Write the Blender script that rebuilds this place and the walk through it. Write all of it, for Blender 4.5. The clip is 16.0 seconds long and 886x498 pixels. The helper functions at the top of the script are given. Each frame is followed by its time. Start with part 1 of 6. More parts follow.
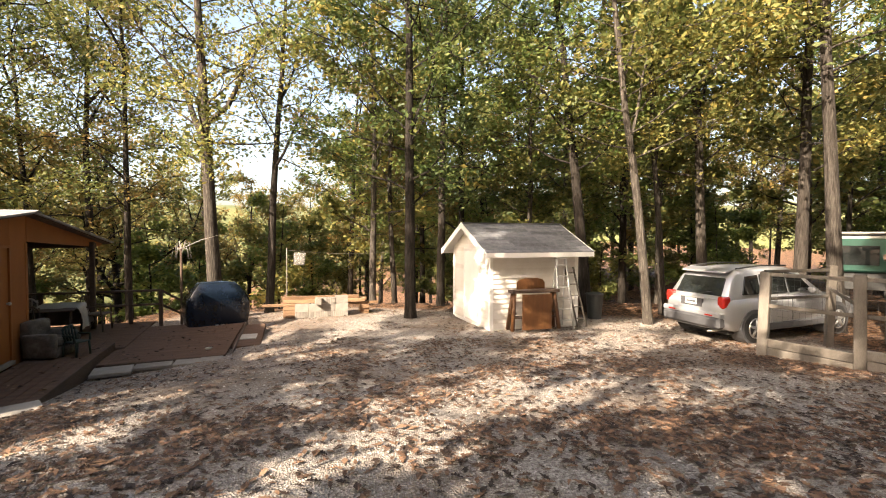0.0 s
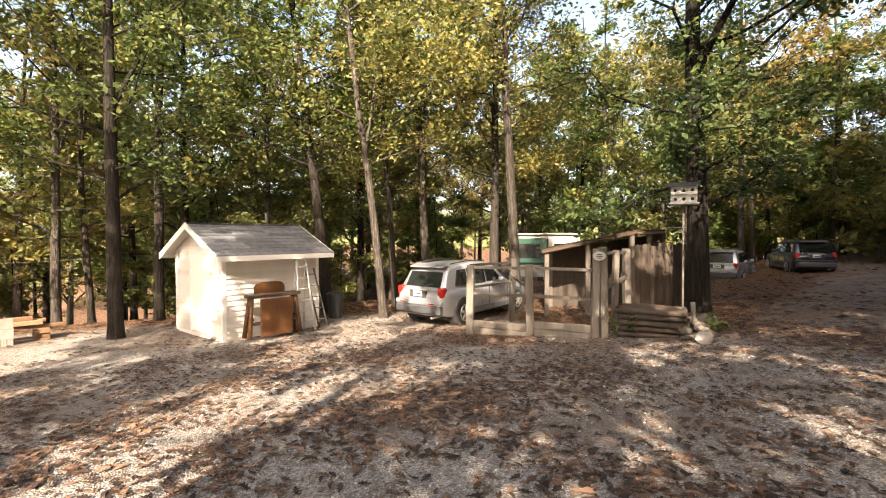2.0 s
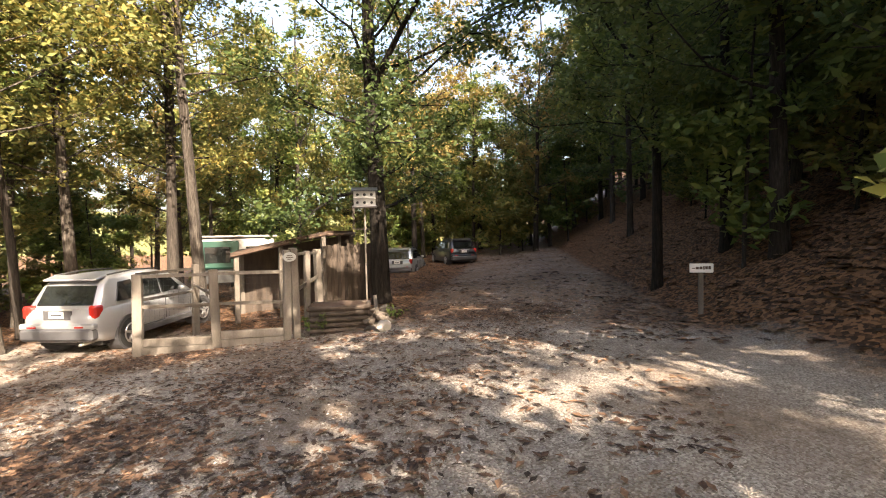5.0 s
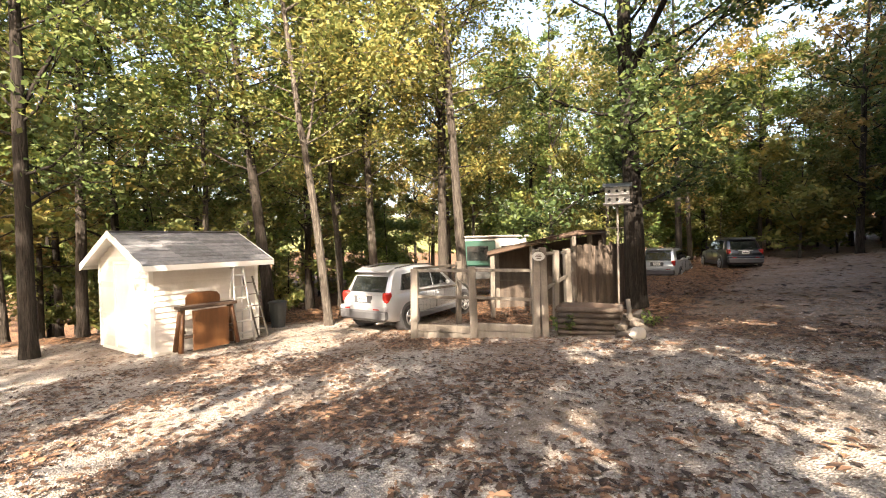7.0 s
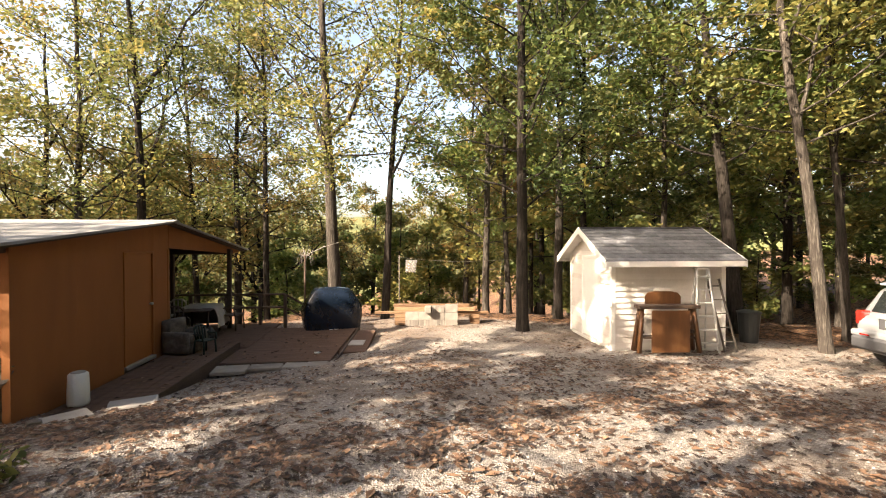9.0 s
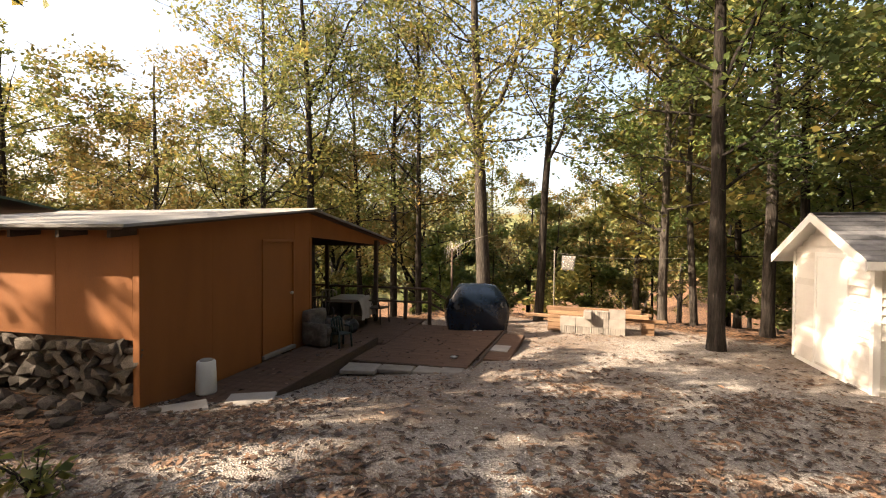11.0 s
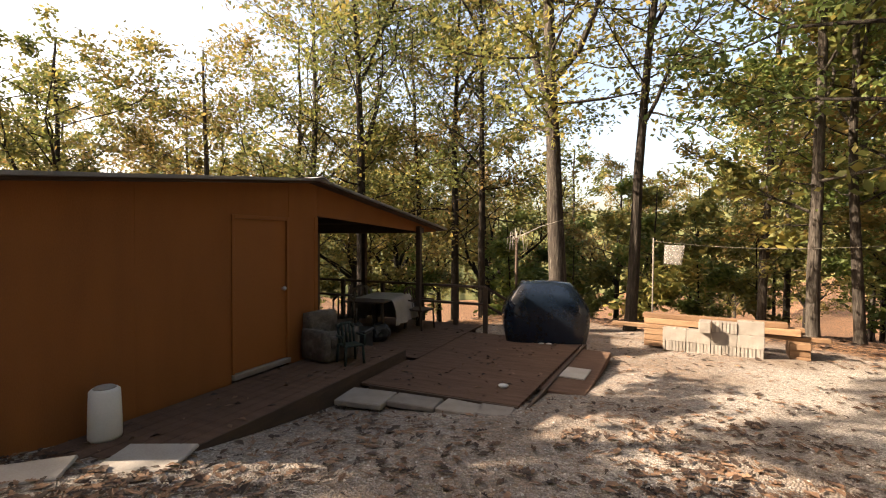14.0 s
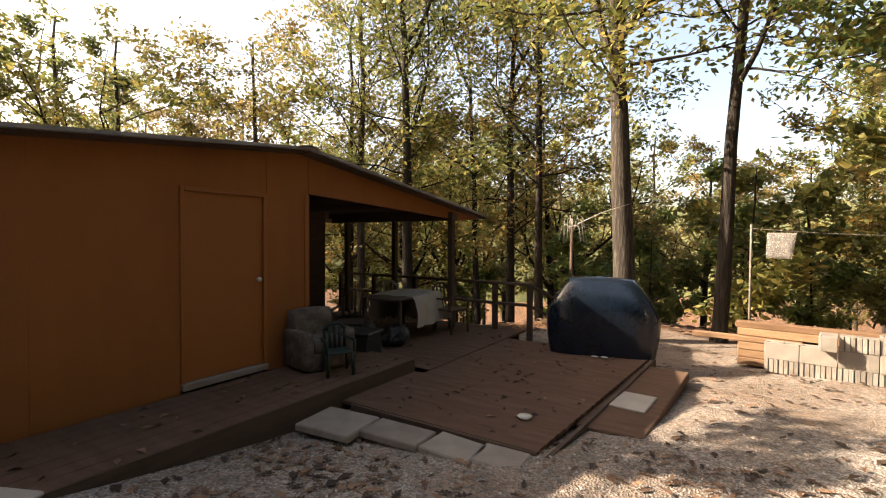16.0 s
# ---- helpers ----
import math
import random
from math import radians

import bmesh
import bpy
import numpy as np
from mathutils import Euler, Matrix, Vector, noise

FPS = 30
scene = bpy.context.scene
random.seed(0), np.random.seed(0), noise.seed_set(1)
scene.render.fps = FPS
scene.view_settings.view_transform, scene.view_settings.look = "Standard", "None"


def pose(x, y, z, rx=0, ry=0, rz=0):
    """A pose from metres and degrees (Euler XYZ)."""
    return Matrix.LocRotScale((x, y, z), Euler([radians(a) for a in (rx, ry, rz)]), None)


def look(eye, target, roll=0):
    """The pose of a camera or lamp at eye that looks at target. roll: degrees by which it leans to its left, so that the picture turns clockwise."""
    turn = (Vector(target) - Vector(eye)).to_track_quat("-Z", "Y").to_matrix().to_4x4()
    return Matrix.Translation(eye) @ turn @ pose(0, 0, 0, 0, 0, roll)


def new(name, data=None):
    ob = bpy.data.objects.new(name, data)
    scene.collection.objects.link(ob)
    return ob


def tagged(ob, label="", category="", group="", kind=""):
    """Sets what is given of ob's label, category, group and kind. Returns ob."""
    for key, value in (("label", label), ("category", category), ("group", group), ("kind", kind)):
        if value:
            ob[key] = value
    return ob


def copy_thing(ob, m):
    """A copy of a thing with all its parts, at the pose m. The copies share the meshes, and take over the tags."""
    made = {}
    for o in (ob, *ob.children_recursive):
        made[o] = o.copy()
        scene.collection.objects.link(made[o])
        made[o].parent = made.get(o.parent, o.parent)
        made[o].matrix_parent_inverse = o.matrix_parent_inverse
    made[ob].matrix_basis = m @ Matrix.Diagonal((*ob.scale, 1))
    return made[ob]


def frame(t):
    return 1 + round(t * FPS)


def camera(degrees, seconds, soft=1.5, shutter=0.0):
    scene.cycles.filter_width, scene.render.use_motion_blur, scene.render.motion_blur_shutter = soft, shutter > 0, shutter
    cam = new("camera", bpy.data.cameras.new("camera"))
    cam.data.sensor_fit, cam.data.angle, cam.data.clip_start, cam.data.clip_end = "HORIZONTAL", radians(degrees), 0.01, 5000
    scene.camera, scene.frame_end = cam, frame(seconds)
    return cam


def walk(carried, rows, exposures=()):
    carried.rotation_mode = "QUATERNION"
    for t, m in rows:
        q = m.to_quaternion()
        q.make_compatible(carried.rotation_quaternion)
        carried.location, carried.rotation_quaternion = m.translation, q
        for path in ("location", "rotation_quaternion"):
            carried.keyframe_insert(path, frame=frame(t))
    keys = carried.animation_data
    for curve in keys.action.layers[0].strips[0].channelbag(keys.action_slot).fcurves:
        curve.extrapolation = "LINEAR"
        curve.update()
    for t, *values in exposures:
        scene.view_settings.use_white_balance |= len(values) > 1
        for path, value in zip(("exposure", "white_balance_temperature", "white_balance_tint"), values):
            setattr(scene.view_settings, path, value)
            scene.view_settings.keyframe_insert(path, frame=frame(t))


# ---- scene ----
# ---- camera and walk ----
cam = camera(88.0, 16.0, soft=1.1)
PATH = [
    (0.0, pose(0.003, 0.004, 1.789, 88.21, -0.11, 0.06)),
    (0.5, pose(0.026, -0.009, 1.760, 88.44, 0.03, -7.60)),
    (1.0, pose(-0.020, -0.020, 1.765, 88.44, 0.05, -15.83)),
    (1.5, pose(-0.004, -0.034, 1.747, 88.53, 0.11, -23.86)),
    (2.0, pose(0.030, -0.049, 1.739, 88.58, 0.20, -31.41)),
    (2.5, pose(0.061, -0.065, 1.740, 88.58, 0.39, -38.27)),
    (3.0, pose(0.073, -0.090, 1.734, 88.63, 0.40, -45.44)),
    (3.5, pose(0.132, -0.109, 1.714, 88.70, 0.45, -53.20)),
    (4.0, pose(0.137, -0.116, 1.707, 88.69, 0.53, -61.03)),
    (4.2, pose(0.145, -0.122, 1.707, 88.66, 0.68, -63.01)),
    (5.25, pose(0.215, -0.180, 1.712, 88.40, 1.20, -68.00)),
    (6.3, pose(0.282, -0.230, 1.716, 88.27, 1.58, -57.12)),
    (6.5, pose(0.295, -0.208, 1.703, 88.64, 1.46, -50.89)),
    (7.0, pose(0.359, -0.147, 1.712, 89.04, 1.34, -36.79)),
    (7.5, pose(0.362, -0.063, 1.696, 89.42, 0.89, -22.38)),
    (8.0, pose(0.358, 0.146, 1.703, 89.49, 0.65, -9.64)),
    (8.5, pose(0.269, 0.501, 1.705, 89.52, 0.38, 2.79)),
    (9.0, pose(0.307, 0.834, 1.733, 89.30, 0.13, 15.54)),
    (9.5, pose(0.273, 1.161, 1.654, 89.41, -0.32, 23.77)),
    (10.0, pose(0.184, 1.571, 1.667, 89.30, -0.12, 28.08)),
    (10.2, pose(0.145, 1.718, 1.645, 89.36, -0.07, 29.76)),
    (12.5, pose(-0.676, 3.661, 1.524, 88.39, -0.69, 41.95)),
    (13.0, pose(-0.865, 4.002, 1.414, 88.80, -0.37, 43.58)),
    (13.5, pose(-1.091, 4.418, 1.400, 88.25, -0.57, 45.36)),
    (14.0, pose(-1.236, 4.823, 1.289, 88.88, -0.20, 45.58)),
    (14.5, pose(-1.355, 5.224, 1.228, 89.11, -0.19, 46.46)),
    (15.0, pose(-1.509, 5.658, 1.204, 88.50, -0.26, 48.82)),
    (16.0, pose(-1.836, 6.403, 1.071, 88.85, -0.24, 54.84)),
]
EXPOSURES = [(0.0, 2.0, 7350, 13), (2.0, 2.06, 7400, 14), (4.2, 2.20, 7450, 15), (6.3, 2.54, 7250, 13), (7.5, 2.48, 7250, 13), (8.5, 2.14, 7300, 13), (9.5, 1.90, 7600, 14),
             (12.5, 1.78, 7800, 15), (16.0, 1.78, 7800, 15)]
walk(cam, PATH, EXPOSURES)

# ---- light ----
SUN_AZ = (-0.66, -0.751)      # horizontal direction towards the sun
SUN_EL = radians(33)
world = bpy.data.worlds.new("sky")
scene.world = world
world.use_nodes = True
wn = world.node_tree
sky = wn.nodes.new("ShaderNodeTexSky")
sky.sky_type = "NISHITA"
sky.sun_disc = False
sky.sun_elevation = SUN_EL
sky.sun_rotation = math.atan2(SUN_AZ[0], SUN_AZ[1])
sky.dust_density = 4.0
sky.air_density = 1.0
sky.ozone_density = 0.6
wn.links.new(sky.outputs[0], wn.nodes["Background"].inputs[0])
wn.nodes["Background"].inputs[1].default_value = 0.14
sun = new("sun", bpy.data.lights.new("sun", "SUN"))
sun.data.energy = 5.0
sun.data.angle = radians(0.5)
sun.data.color = (1.0, 0.91, 0.77)
sun.matrix_world = look((SUN_AZ[0] * 40, SUN_AZ[1] * 40, 40 * math.tan(SUN_EL)), (0, 0, 0))


# ---- materials ----
def ramp(nt, stops):
    r = nt.nodes.new("ShaderNodeValToRGB")
    el = r.color_ramp.elements
    while len(el) < len(stops):
        el.new(0.5)
    for e, (p, c) in zip(el, stops):
        e.position, e.color = p, (*c, 1)
    return r


def mat(name, colors, scale=4.0, rough=0.8, bump=0.3, metal=0.0, stretch=(1, 1, 1), fine=60.0, per="none", coat=0.0, spec=0.5, depth=0.02):
    """Noise-varied surface: broad patches of the colours, fine grain in colour and relief."""
    m = bpy.data.materials.new(name)
    m.use_nodes = True
    nt = m.node_tree
    b = nt.nodes["Principled BSDF"]
    b.inputs["Roughness"].default_value = rough
    b.inputs["Metallic"].default_value = metal
    b.inputs["Coat Weight"].default_value = coat
    b.inputs["Specular IOR Level"].default_value = spec
    co = nt.nodes.new("ShaderNodeTexCoord")
    mp = nt.nodes.new("ShaderNodeMapping")
    mp.inputs["Scale"].default_value = stretch
    nt.links.new(co.outputs["Object"], mp.inputs[0])
    n1 = nt.nodes.new("ShaderNodeTexNoise")
    n1.inputs["Scale"].default_value, n1.inputs["Detail"].default_value = scale, 5
    n2 = nt.nodes.new("ShaderNodeTexNoise")
    n2.inputs["Scale"].default_value, n2.inputs["Detail"].default_value = fine, 3
    nt.links.new(mp.outputs[0], n1.inputs[0])
    nt.links.new(mp.outputs[0], n2.inputs[0])
    mix = nt.nodes.new("ShaderNodeMath")
    mix.operation = "MULTIPLY_ADD"
    mix.inputs[1].default_value = 0.45
    nt.links.new(n2.outputs[0], mix.inputs[0])
    sc = nt.nodes.new("ShaderNodeMath")
    sc.operation = "MULTIPLY"
    sc.inputs[1].default_value = 0.6
    nt.links.new(n1.outputs[0], sc.inputs[0])
    nt.links.new(sc.outputs[0], mix.inputs[2])
    src = mix.outputs[0]
    if per != "none":
        if per == "island":
            g = nt.nodes.new("ShaderNodeNewGeometry")
            rnd = g.outputs["Random Per Island"]
        else:
            g = nt.nodes.new("ShaderNodeObjectInfo")
            rnd = g.outputs["Random"]
        ad = nt.nodes.new("ShaderNodeMath")
        ad.operation = "MULTIPLY_ADD"
        ad.inputs[1].default_value = 0.8 if per == "island" else 0.35
        nt.links.new(rnd, ad.inputs[0])
        off = nt.nodes.new("ShaderNodeMath")
        off.operation = "SUBTRACT"
        off.inputs[1].default_value = 0.4 if per == "island" else 0.17
        nt.links.new(src, off.inputs[0])
        nt.links.new(off.outputs[0], ad.inputs[2])
        src = ad.outputs[0]
    k = len(colors)
    r = ramp(nt, [(0.28 + 0.5 * i / max(1, k - 1), c) for i, c in enumerate(colors)])
    nt.links.new(src, r.inputs[0])
    nt.links.new(r.outputs[0], b.inputs["Base Color"])
    if bump:
        bp = nt.nodes.new("ShaderNodeBump")
        bp.inputs["Strength"].default_value = bump
        bp.inputs["Distance"].default_value = depth
        nt.links.new(mix.outputs[0], bp.inputs["Height"])
        nt.links.new(bp.outputs[0], b.inputs["Normal"])
    return m


def leaf_mat(name, colors, through_light=0.35, gain=1.0):
    m = bpy.data.materials.new(name)
    m.use_nodes = True
    nt = m.node_tree
    b = nt.nodes["Principled BSDF"]
    b.inputs["Roughness"].default_value = 0.55
    b.inputs["Specular IOR Level"].default_value = 0.35
    g = nt.nodes.new("ShaderNodeNewGeometry")
    o = nt.nodes.new("ShaderNodeObjectInfo")
    co = nt.nodes.new("ShaderNodeTexCoord")
    n = nt.nodes.new("ShaderNodeTexNoise")
    n.inputs["Scale"].default_value = 0.45
    nt.links.new(co.outputs["Object"], n.inputs[0])
    a = nt.nodes.new("ShaderNodeMath")
    a.operation = "MULTIPLY_ADD"
    a.inputs[1].default_value = 0.55
    nt.links.new(g.outputs["Random Per Island"], a.inputs[0])
    s = nt.nodes.new("ShaderNodeMath")
    s.operation = "MULTIPLY_ADD"
    s.inputs[1].default_value = 0.9
    s.inputs[2].default_value = -0.32
    nt.links.new(n.outputs[0], s.inputs[0])
    nt.links.new(s.outputs[0], a.inputs[2])
    a2 = nt.nodes.new("ShaderNodeMath")
    a2.operation = "MULTIPLY_ADD"
    a2.inputs[1].default_value = 0.18
    nt.links.new(o.outputs["Random"], a2.inputs[0])
    nt.links.new(a.outputs[0], a2.inputs[2])
    k = len(colors)
    r = ramp(nt, [(0.05 + 0.9 * i / max(1, k - 1), tuple(min(0.9, v * gain) for v in c)) for i, c in enumerate(colors)])
    nt.links.new(a2.outputs[0], r.inputs[0])
    nt.links.new(r.outputs[0], b.inputs["Base Color"])
    t = nt.nodes.new("ShaderNodeBsdfTranslucent")
    nt.links.new(r.outputs[0], t.inputs[0])
    mx = nt.nodes.new("ShaderNodeMixShader")
    mx.inputs[0].default_value = through_light
    nt.links.new(b.outputs[0], mx.inputs[1])
    nt.links.new(t.outputs[0], mx.inputs[2])
    nt.links.new(mx.outputs[0], nt.nodes["Material Output"].inputs[0])
    return m


def ground_mat():
    m = bpy.data.materials.new("gravel_and_litter")
    m.use_nodes = True
    nt = m.node_tree
    b = nt.nodes["Principled BSDF"]
    b.inputs["Roughness"].default_value = 0.9
    b.inputs["Specular IOR Level"].default_value = 0.2
    co = nt.nodes.new("ShaderNodeTexCoord")
    vo = nt.nodes.new("ShaderNodeTexVoronoi")
    vo.inputs["Scale"].default_value = 55
    v2 = nt.nodes.new("ShaderNodeTexVoronoi")
    v2.inputs["Scale"].default_value = 17
    big = nt.nodes.new("ShaderNodeTexNoise")
    big.inputs["Scale"].default_value, big.inputs["Detail"].default_value = 0.55, 8
    mid = nt.nodes.new("ShaderNodeTexNoise")
    mid.inputs["Scale"].default_value, mid.inputs["Detail"].default_value = 5, 6
    for n in (vo, v2, big, mid):
        nt.links.new(co.outputs["Object"], n.inputs[0])
    stone = ramp(nt, [(0.0, (0.17, 0.148, 0.13)), (0.35, (0.285, 0.252, 0.226)), (0.7, (0.385, 0.348, 0.316)), (1.0, (0.53, 0.495, 0.455))])
    sep = nt.nodes.new("ShaderNodeSeparateColor")
    nt.links.new(vo.outputs["Color"], sep.inputs[0])
    nt.links.new(sep.outputs[0], stone.inputs[0])
    dirt = ramp(nt, [(0.3, (0.115, 0.078, 0.055)), (0.7, (0.21, 0.155, 0.115))])
    nt.links.new(mid.outputs[0], dirt.inputs[0])
    cover = ramp(nt, [(0.42, (0.12, 0.12, 0.12)), (0.66, (0.72, 0.72, 0.72))])
    nt.links.new(big.outputs[0], cover.inputs[0])
    mx = nt.nodes.new("ShaderNodeMix")
    mx.data_type = "RGBA"
    nt.links.new(cover.outputs[0], mx.inputs[0])
    nt.links.new(stone.outputs[0], mx.inputs[6])
    nt.links.new(dirt.outputs[0], mx.inputs[7])
    litter = ramp(nt, [(0.25, (0.05, 0.03, 0.02)), (0.5, (0.13, 0.07, 0.04)), (0.75, (0.24, 0.13, 0.07))])
    sep2 = nt.nodes.new("ShaderNodeSeparateColor")
    nt.links.new(v2.outputs["Color"], sep2.inputs[0])
    nt.links.new(sep2.outputs[0], litter.inputs[0])
    at = nt.nodes.new("ShaderNodeAttribute")
    at.attribute_name = "litter"
    ad = nt.nodes.new("ShaderNodeMath")
    ad.operation = "MULTIPLY_ADD"
    ad.inputs[1].default_value = 0.8
    ad.use_clamp = True
    nt.links.new(mid.outputs[0], ad.inputs[0])
    sb = nt.nodes.new("ShaderNodeMath")
    sb.operation = "MULTIPLY_ADD"
    sb.inputs[1].default_value = 1.9
    sb.inputs[2].default_value = -0.85
    nt.links.new(at.outputs["Fac"], sb.inputs[0])
    nt.links.new(sb.outputs[0], ad.inputs[2])
    m2 = nt.nodes.new("ShaderNodeMix")
    m2.data_type = "RGBA"
    nt.links.new(ad.outputs[0], m2.inputs[0])
    nt.links.new(mx.outputs[2], m2.inputs[6])
    nt.links.new(litter.outputs[0], m2.inputs[7])
    nt.links.new(m2.outputs[2], b.inputs["Base Color"])
    bp = nt.nodes.new("ShaderNodeBump")
    bp.inputs["Strength"].default_value, bp.inputs["Distance"].default_value = 0.7, 0.03
    nt.links.new(vo.outputs["Distance"], bp.inputs["Height"])
    b2 = nt.nodes.new("ShaderNodeBump")
    b2.inputs["Strength"].default_value, b2.inputs["Distance"].default_value = 0.5, 0.08
    nt.links.new(mid.outputs[0], b2.inputs["Height"])
    nt.links.new(bp.outputs[0], b2.inputs["Normal"])
    nt.links.new(b2.outputs[0], b.inputs["Normal"])
    return m


M_GROUND = ground_mat()
M_ORANGE = mat("orange_paint", [(0.21, 0.068, 0.014), (0.27, 0.09, 0.019), (0.31, 0.105, 0.023)], 1.6, 0.75, 0.25, stretch=(2, 2, 0.5), fine=90)
M_ORANGE_DOOR = mat("orange_door_paint", [(0.26, 0.085, 0.017), (0.31, 0.105, 0.021)], 1.2, 0.6, 0.12, fine=50)
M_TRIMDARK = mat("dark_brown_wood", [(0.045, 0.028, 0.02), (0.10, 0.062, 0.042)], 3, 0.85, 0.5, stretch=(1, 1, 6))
M_DECK = mat("weathered_deck_boards", [(0.07, 0.04, 0.028), (0.115, 0.068, 0.048), (0.16, 0.10, 0.072)], 2.5, 0.9, 0.4, stretch=(1, 5, 5), spec=0.15)
M_SIDING = mat("white_vinyl_siding", [(0.54, 0.50, 0.455), (0.64, 0.60, 0.56), (0.70, 0.67, 0.63)], 2.0, 0.5, 0.08, fine=40, per="object")
M_TRIMWHITE = mat("white_trim", [(0.74, 0.72, 0.68), (0.82, 0.81, 0.78)], 4, 0.5, 0.1)
M_SHINGLE = mat("grey_shingles", [(0.09, 0.092, 0.10), (0.15, 0.152, 0.165), (0.235, 0.235, 0.25)], 7, 0.95, 0.7, fine=140, per="object")
M_ROLLROOF = mat("grey_roll_roofing", [(0.17, 0.165, 0.165), (0.25, 0.245, 0.24), (0.36, 0.35, 0.335)], 2, 0.95, 0.4, fine=120)
M_GREENROOF = mat("dark_green_metal_roof", [(0.012, 0.035, 0.025), (0.02, 0.06, 0.042)], 2, 0.5, 0.1)
M_STONE = mat("field_stone", [(0.035, 0.027, 0.022), (0.09, 0.072, 0.058), (0.20, 0.17, 0.145)], 5, 0.9, 0.8, per="object")
M_CONCRETE = mat("grey_concrete", [(0.17, 0.15, 0.13), (0.24, 0.215, 0.19), (0.31, 0.28, 0.25)], 6, 0.95, 0.6, fine=110, per="object")
M_PAVER = mat("pale_paving_slab", [(0.15, 0.125, 0.105), (0.22, 0.19, 0.165), (0.29, 0.255, 0.225)], 5, 0.95, 0.5, fine=110, per="object")
M_BARK = mat("grey_brown_bark", [(0.011, 0.009, 0.008), (0.034, 0.028, 0.024), (0.062, 0.052, 0.044), (0.15, 0.132, 0.113)], 6, 0.95, 1.0, stretch=(3.2, 3.2, 0.4), fine=17, per="object", depth=0.07, spec=0.2)
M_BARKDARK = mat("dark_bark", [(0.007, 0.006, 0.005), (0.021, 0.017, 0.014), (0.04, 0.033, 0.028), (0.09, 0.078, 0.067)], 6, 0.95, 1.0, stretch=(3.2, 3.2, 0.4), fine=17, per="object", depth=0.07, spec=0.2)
M_FENCE = mat("weathered_grey_wood", [(0.07, 0.058, 0.047), (0.125, 0.107, 0.09), (0.20, 0.176, 0.15)], 3, 0.9, 0.6, stretch=(3, 3, 0.6), fine=50, per="object")
M_FENCEDARK = mat("dark_fence_boards", [(0.03, 0.022, 0.017), (0.06, 0.044, 0.034), (0.10, 0.076, 0.06)], 3, 0.9, 0.5, stretch=(3, 3, 0.6), per="object")
M_LUMBER = mat("fresh_orange_lumber", [(0.13, 0.07, 0.037), (0.21, 0.12, 0.065), (0.32, 0.20, 0.115)], 3, 0.7, 0.3, stretch=(0.6, 4, 4), per="object")
M_TABLEWOOD = mat("varnished_brown_wood", [(0.07, 0.028, 0.010), (0.115, 0.047, 0.016), (0.17, 0.075, 0.027)], 2.5, 0.5, 0.2, stretch=(4, 1, 0.8))
M_COVER = mat("black_vinyl_cover", [(0.004, 0.008, 0.016), (0.008, 0.015, 0.028)], 3, 0.22, 0.2, fine=20, spec=0.45)
M_BLACK = mat("black_plastic", [(0.012, 0.012, 0.012), (0.025, 0.025, 0.025)], 5, 0.5, 0.1)
M_SILVER = mat("silver_car_paint", [(0.36, 0.37, 0.39), (0.42, 0.43, 0.45)], 3, 0.3, 0.0, metal=0.45, fine=300, coat=0.7)
M_CARDARK = mat("dark_grey_bumper_plastic", [(0.05, 0.05, 0.055), (0.07, 0.07, 0.075)], 4, 0.6, 0.1)
M_RED = mat("red_tail_lamp", [(0.36, 0.012, 0.01), (0.45, 0.03, 0.02)], 8, 0.2, 0.05, coat=0.6)
M_RUBBER = mat("black_rubber", [(0.014, 0.014, 0.014), (0.03, 0.03, 0.03)], 10, 0.85, 0.3)
M_ALLOY = mat("alloy_rim", [(0.42, 0.42, 0.43), (0.52, 0.52, 0.53)], 6, 0.35, 0.0, metal=0.8)
M_ALU = mat("worn_aluminium", [(0.45, 0.45, 0.44), (0.62, 0.61, 0.59)], 6, 0.45, 0.1, metal=0.5)
M_WHITE = mat("white_plastic", [(0.62, 0.61, 0.58), (0.74, 0.73, 0.70)], 4, 0.5, 0.1)
M_DIRTYWHITE = mat("dirty_white_sheet", [(0.27, 0.24, 0.215), (0.42, 0.385, 0.35)], 4, 0.85, 0.3)
M_GREENPAINT = mat("green_enamel", [(0.008, 0.04, 0.03), (0.014, 0.058, 0.042)], 3, 0.35, 0.1)
M_TRAILER = mat("white_trailer_paint", [(0.27, 0.265, 0.25), (0.38, 0.37, 0.36)], 2, 0.45, 0.1)
M_RUST = mat("rusty_metal_sheet", [(0.025, 0.016, 0.012), (0.05, 0.028, 0.018), (0.10, 0.052, 0.03)], 3, 0.85, 0.4)
M_GREYBIN = mat("grey_bin_plastic", [(0.03, 0.034, 0.036), (0.05, 0.056, 0.058)], 4, 0.5, 0.1)
M_WIRE = mat("galvanised_wire", [(0.06, 0.06, 0.058), (0.10, 0.10, 0.098)], 10, 0.6, 0.0, metal=0.5)
M_CLOTH = mat("mottled_grey_upholstery", [(0.03, 0.024, 0.02), (0.11, 0.09, 0.075), (0.22, 0.20, 0.17)], 9, 0.95, 0.4)
M_FALLEN = mat("fallen_oak_leaves", [(0.030, 0.017, 0.012), (0.066, 0.035, 0.022), (0.105, 0.054, 0.030), (0.20, 0.115, 0.07)], 6, 0.8, 0.0, per="island")
M_PEBBLE = mat("gravel_stones", [(0.13, 0.115, 0.10), (0.26, 0.235, 0.21), (0.44, 0.41, 0.375)], 8, 0.9, 0.0, per="island")
